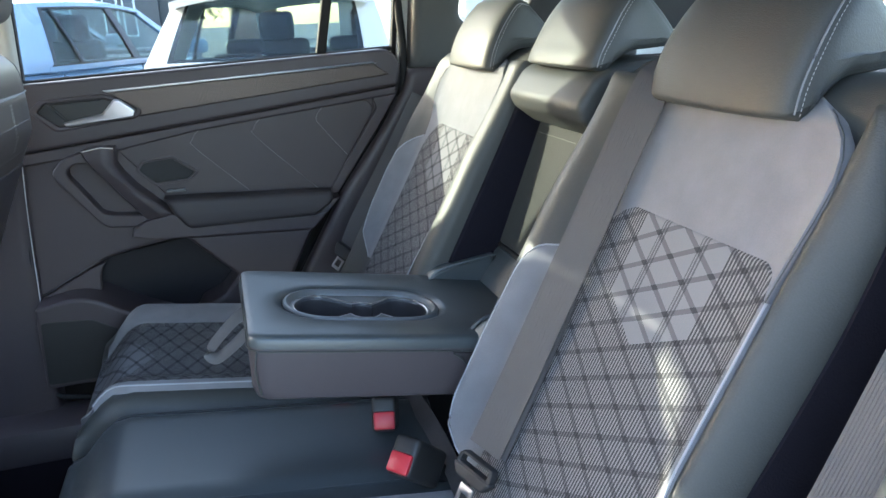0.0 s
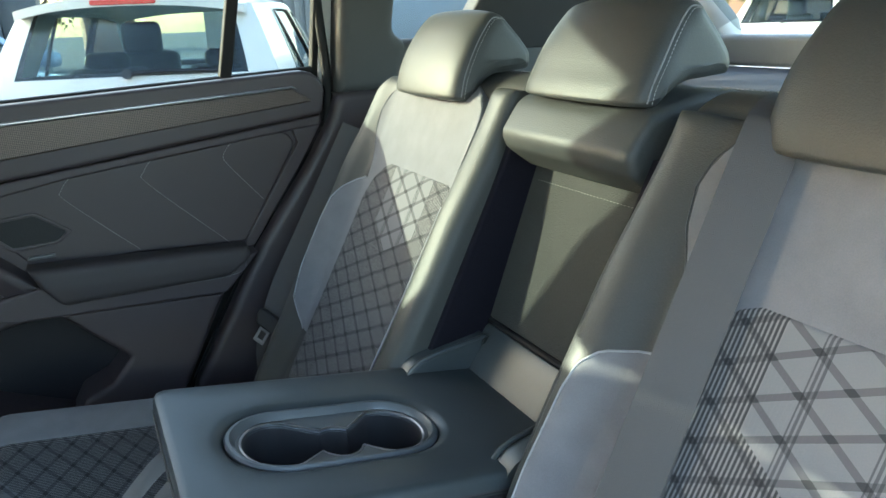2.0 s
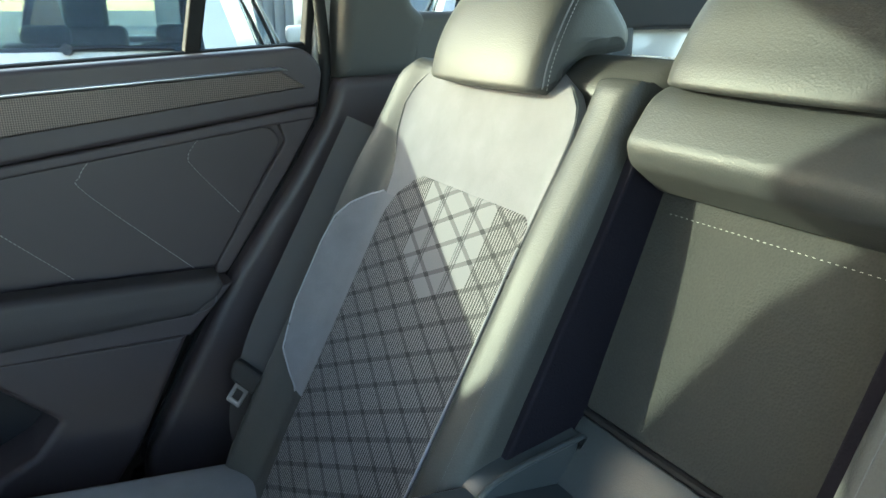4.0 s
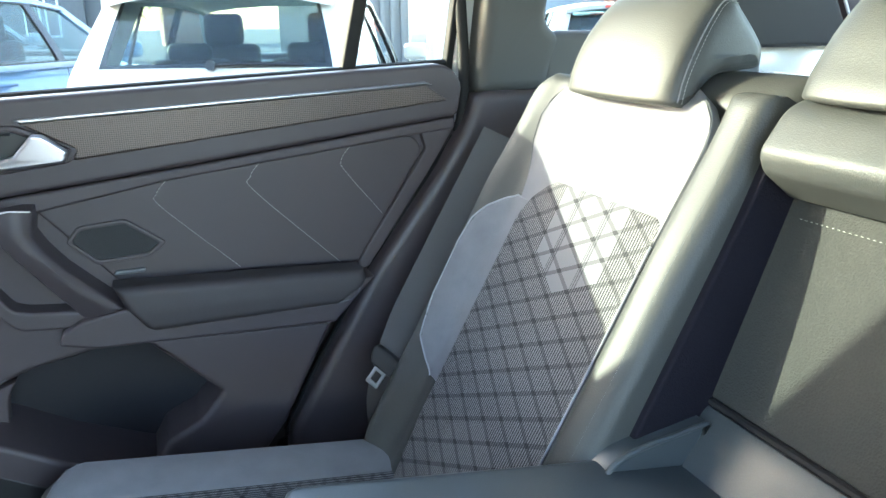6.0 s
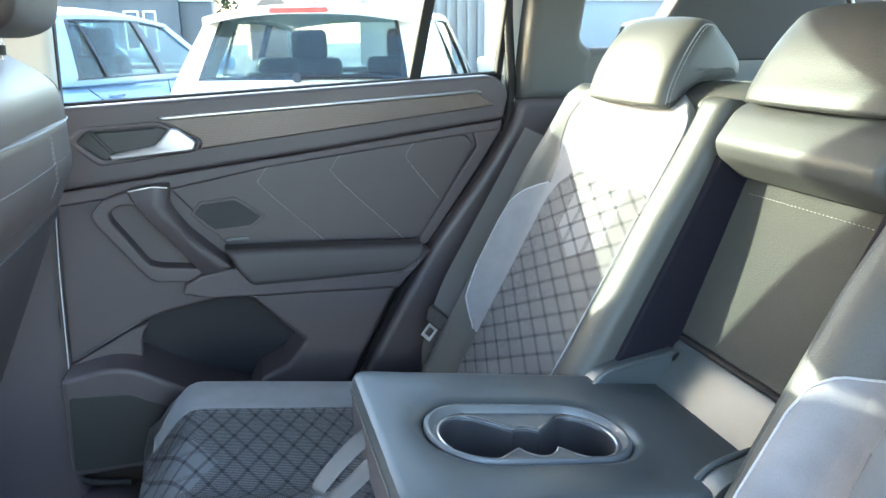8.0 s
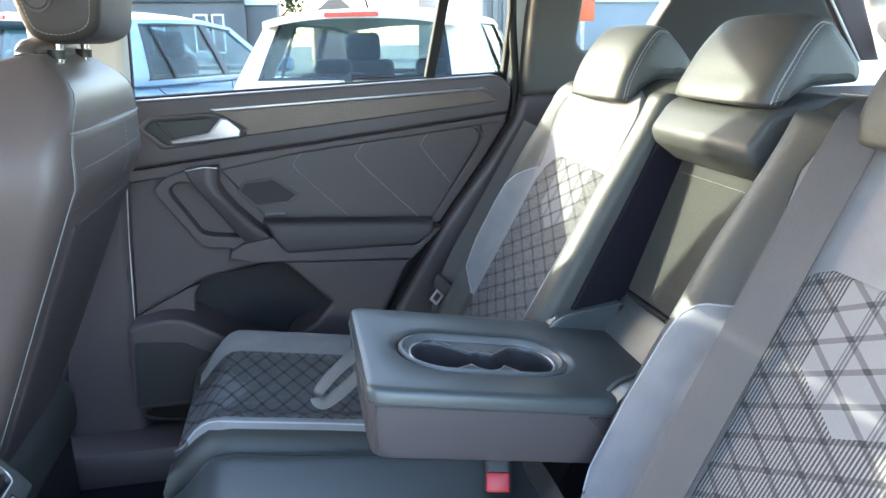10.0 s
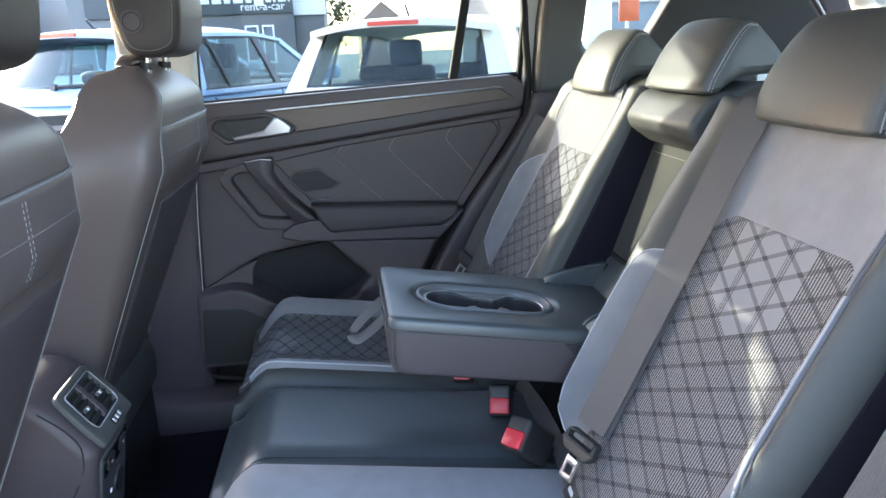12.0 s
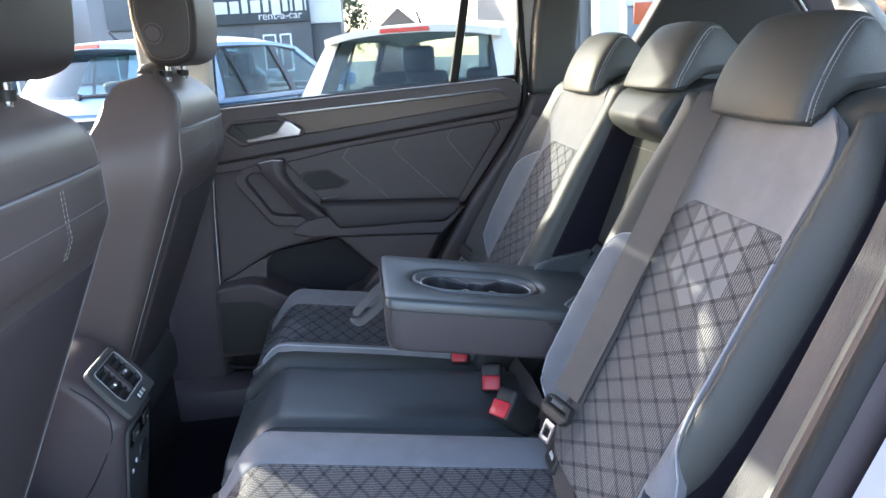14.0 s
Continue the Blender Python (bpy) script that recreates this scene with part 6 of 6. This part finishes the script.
# ---------------------------------------------------------------- surroundings
def building(name, label, x0, x1, y0, y1, h, mat):
    b = thing(name, label, "building")
    part("wall", block(x0, x1, y0, y1, 0, h, 0.03), mat, b)
    return b


bld = building("office_building", "grey-clad office building with a dark sign band", -9.5, -3.15, 22, 32, 4.7, GREY_CLAD)
part("end_wall", block(-3.148, -2.25, 22.3, 32, 0, 4.7, 0.03), GREY_CLAD, bld)
part("white_fascia", block(-3.148, -2.2, 22.2, 22.3, 2.55, 4.7, 0.02), WHITE_WALL, bld, "white fascia panel")
sign = part("sign_band", block(-9.0, -3.15, 21.9, 22, 2.62, 4.6, 0.02), DARK_SIGN, bld, "dark sign panel")
for x0, x1, z0, z1 in ((-5.88, -5.52, 2.93, 3.27), (-5.44, -5.18, 2.93, 3.27), (-5.10, -4.92, 2.93, 3.36), (-4.84, -4.56, 2.93, 3.27), (-4.48, -4.32, 2.93, 3.27), (-4.24, -3.98, 2.84, 3.27), (-3.91, -3.76, 2.93, 3.27), (-3.69, -3.62, 2.93, 3.36), (-3.55, -3.33, 2.93, 3.27), (-3.26, -3.22, 2.93, 3.27)):
    part("sign_bar", block(x0, x1, 21.87, 21.9, z0, z1, 0.01), WHITE_WALL, sign, "white sign bar")
fc = bpy.data.curves.new("sign_lettering", "FONT")
fc.body, fc.size, fc.extrude = "rent-a-car", 0.32, 0.01
txt = new("sign_lettering_curve", fc)
me = bpy.data.meshes.new_from_object(txt.evaluated_get(bpy.context.evaluated_depsgraph_get()))
bpy.data.objects.remove(txt)
me.transform(Matrix.Translation((-4.66, 21.885, 2.72)) @ Matrix.Rotation(radians(90), 4, "X"))
me.materials.append(WHITE_WALL)
lettering = new("sign_lettering", me)
lettering.parent = sign
tagged(lettering, "white lettering")
for x0, x1 in ((-8.9, -8.2), (-7.4, -6.4), (-6.2, -5.4), (-4.6, -4.2), (-4.1, -3.75)):
    wnd = part("window", block(x0, x1, 21.94, 22, 1.2, 2.3, 0.02), WHITE_WALL, bld)
    part("pane", block(x0 + 0.05, x1 - 0.05, 21.92, 21.94, 1.25, 2.25, 0.005), DARK_GLAZING, wnd)

bld.location = (1.9, 0, -0.15)

bld2 = building("glazed_building", "pale building with large windows", -22, -10.5, 24, 34, 6.5, PALE_WALL)
for k in range(7):
    for z in (0.8, 2.6, 4.4):
        wnd = part("window", block(-21.6 + k * 1.6, -20.3 + k * 1.6, 23.94, 24, z, z + 1.4, 0.02), STEEL, bld2)
        part("pane", block(-21.53 + k * 1.6, -20.37 + k * 1.6, 23.92, 23.94, z + 0.07, z + 1.33, 0.005), DARK_GLAZING, wnd)

house = building("house", "distant house with tiled roof", 1.6, 4.6, 52, 60, 3.0, BRICK_WALL)
part("roof", plate([(1.3, 2.95), (4.9, 2.95), (3.1, 4.5)], lambda u, v, w: (u, 61 - w, v), 10, 0.05), ROOF_TILE, house)

hut = building("sales_hut", "low grey corrugated building behind the car park", 3.5, 4.7, 13, 20, 3.4, PALE_WALL)
for k in range(6):
    part("corrugation", block(3.52 + k * 0.2, 3.62 + k * 0.2, 12.94, 13.0, 0.1, 3.35, 0.02), PALE_WALL, hut)
low_b = building("blue_building", "low pale blue building at the edge of the car park", 8.6, 15, 22, 30, 2.5, BLUE_WALL)
part("roof_edge", block(8.5, 15.1, 21.9, 22.0, 2.4, 2.6, 0.02), WHITE_WALL, low_b)
bl3 = building("brick_building", "brown brick building with pale roof edge", 16, 30, 12, 24, 3.0, BRICK_WALL)
part("roof_edge", block(15.8, 30, 11.8, 24, 2.8, 3.2, 0.03), WHITE_WALL, bl3)

pole = thing("sign_post", "square white post standing in the car park", "post")
part("post", block(2.01, 2.19, 4.83, 5.01, 0.0, 4.2, 0.01), WHITE_WALL, pole)
part("base_plate", block(1.95, 2.25, 4.77, 5.07, 0.0, 0.03, 0.005), STEEL, pole)
osign = thing("orange_sign", "small orange sign on a post", "sign")
part("panel", block(7.35, 7.9, 18.1, 18.15, 1.75, 2.3, 0.02), ORANGE, osign)
part("post", tube([(7.62, 18.2, 0), (7.62, 18.2, 2.3)], 0.05, 10), STEEL, osign)


def tree(loc, height, spread, mat, label, seed, count=1800, leaf=0.16):
    """A tapered trunk with limbs and a ragged crown of many small leaves."""
    rng = random.Random(seed)
    t = thing("tree", label, "tree", "trees")
    o = Vector(loc)
    bm = bmesh.new()
    trunk = tube([o + Vector((0.1 * math.sin(z), 0.08 * math.cos(2 * z), z)) for z in (0, height * 0.25, height * 0.5, height * 0.8)], 0.14, 8)
    part("trunk", trunk, BARK, t)
    tips = []
    for k in range(9):
        a = rng.uniform(0, 6.28)
        z = height * rng.uniform(0.25, 0.7)
        tip = o + Vector((math.cos(a) * spread * rng.uniform(0.5, 0.9), math.sin(a) * spread * rng.uniform(0.5, 0.9), z + height * rng.uniform(0.1, 0.25)))
        part("limb", tube([o + Vector((0, 0, z)), (o + Vector((0, 0, z))).lerp(tip, 0.5) + Vector((0, 0, 0.1)), tip], 0.045, 6), BARK, t)
        tips.append(tip)
    tips += [o + Vector((rng.gauss(0, spread * 0.3), rng.gauss(0, spread * 0.3), height * rng.uniform(0.55, 1.0))) for _ in range(10)]
    for i in range(count):
        c = rng.choice(tips) + Vector((rng.gauss(0, spread * 0.24), rng.gauss(0, spread * 0.24), rng.gauss(0, height * 0.07)))
        a = Vector((rng.uniform(-1, 1), rng.uniform(-1, 1), rng.uniform(-1, 1))).normalized() * leaf
        b = a.cross(Vector((rng.uniform(-1, 1), rng.uniform(-1, 1), rng.uniform(-1, 1)))).normalized() * leaf * 0.55
        vs = [bm.verts.new(c + p) for p in (-a, b * 0.9, a, -b)]
        bm.faces.new(vs)
    part("crown", bm, mat, t, smooth=0)
    return t


tree((-0.8, 34, 0), 7.5, 1.3, LEAF, "dark evergreen tree behind the parked cars", 3, 9000, 0.11)
tree((-1.6, 36, 0), 6.5, 1.2, LEAF, "dark evergreen tree behind the parked cars", 4, 8000, 0.11)
tree((9.5, 9.6, 0), 5.0, 2.2, LEAF_DRY, "bare yellowish tree behind the car park", 5, 2200, 0.10)
tree((13.5, 11.0, 0), 5.5, 2.4, LEAF_DRY, "bare yellowish tree behind the car park", 6, 2200, 0.10)
parked_car((9.0, 6.7, 0), 71, WHITE_PAINT, "white hatchback parked beyond the tailgate")
parked_car((5.2, 7.0, 0), 24, SILVER_PAINT, "pale hatchback parked across the lane")
parked_car((9.5, 14.0, 0), 24, WHITE_PAINT, "white hatchback parked across the lane")
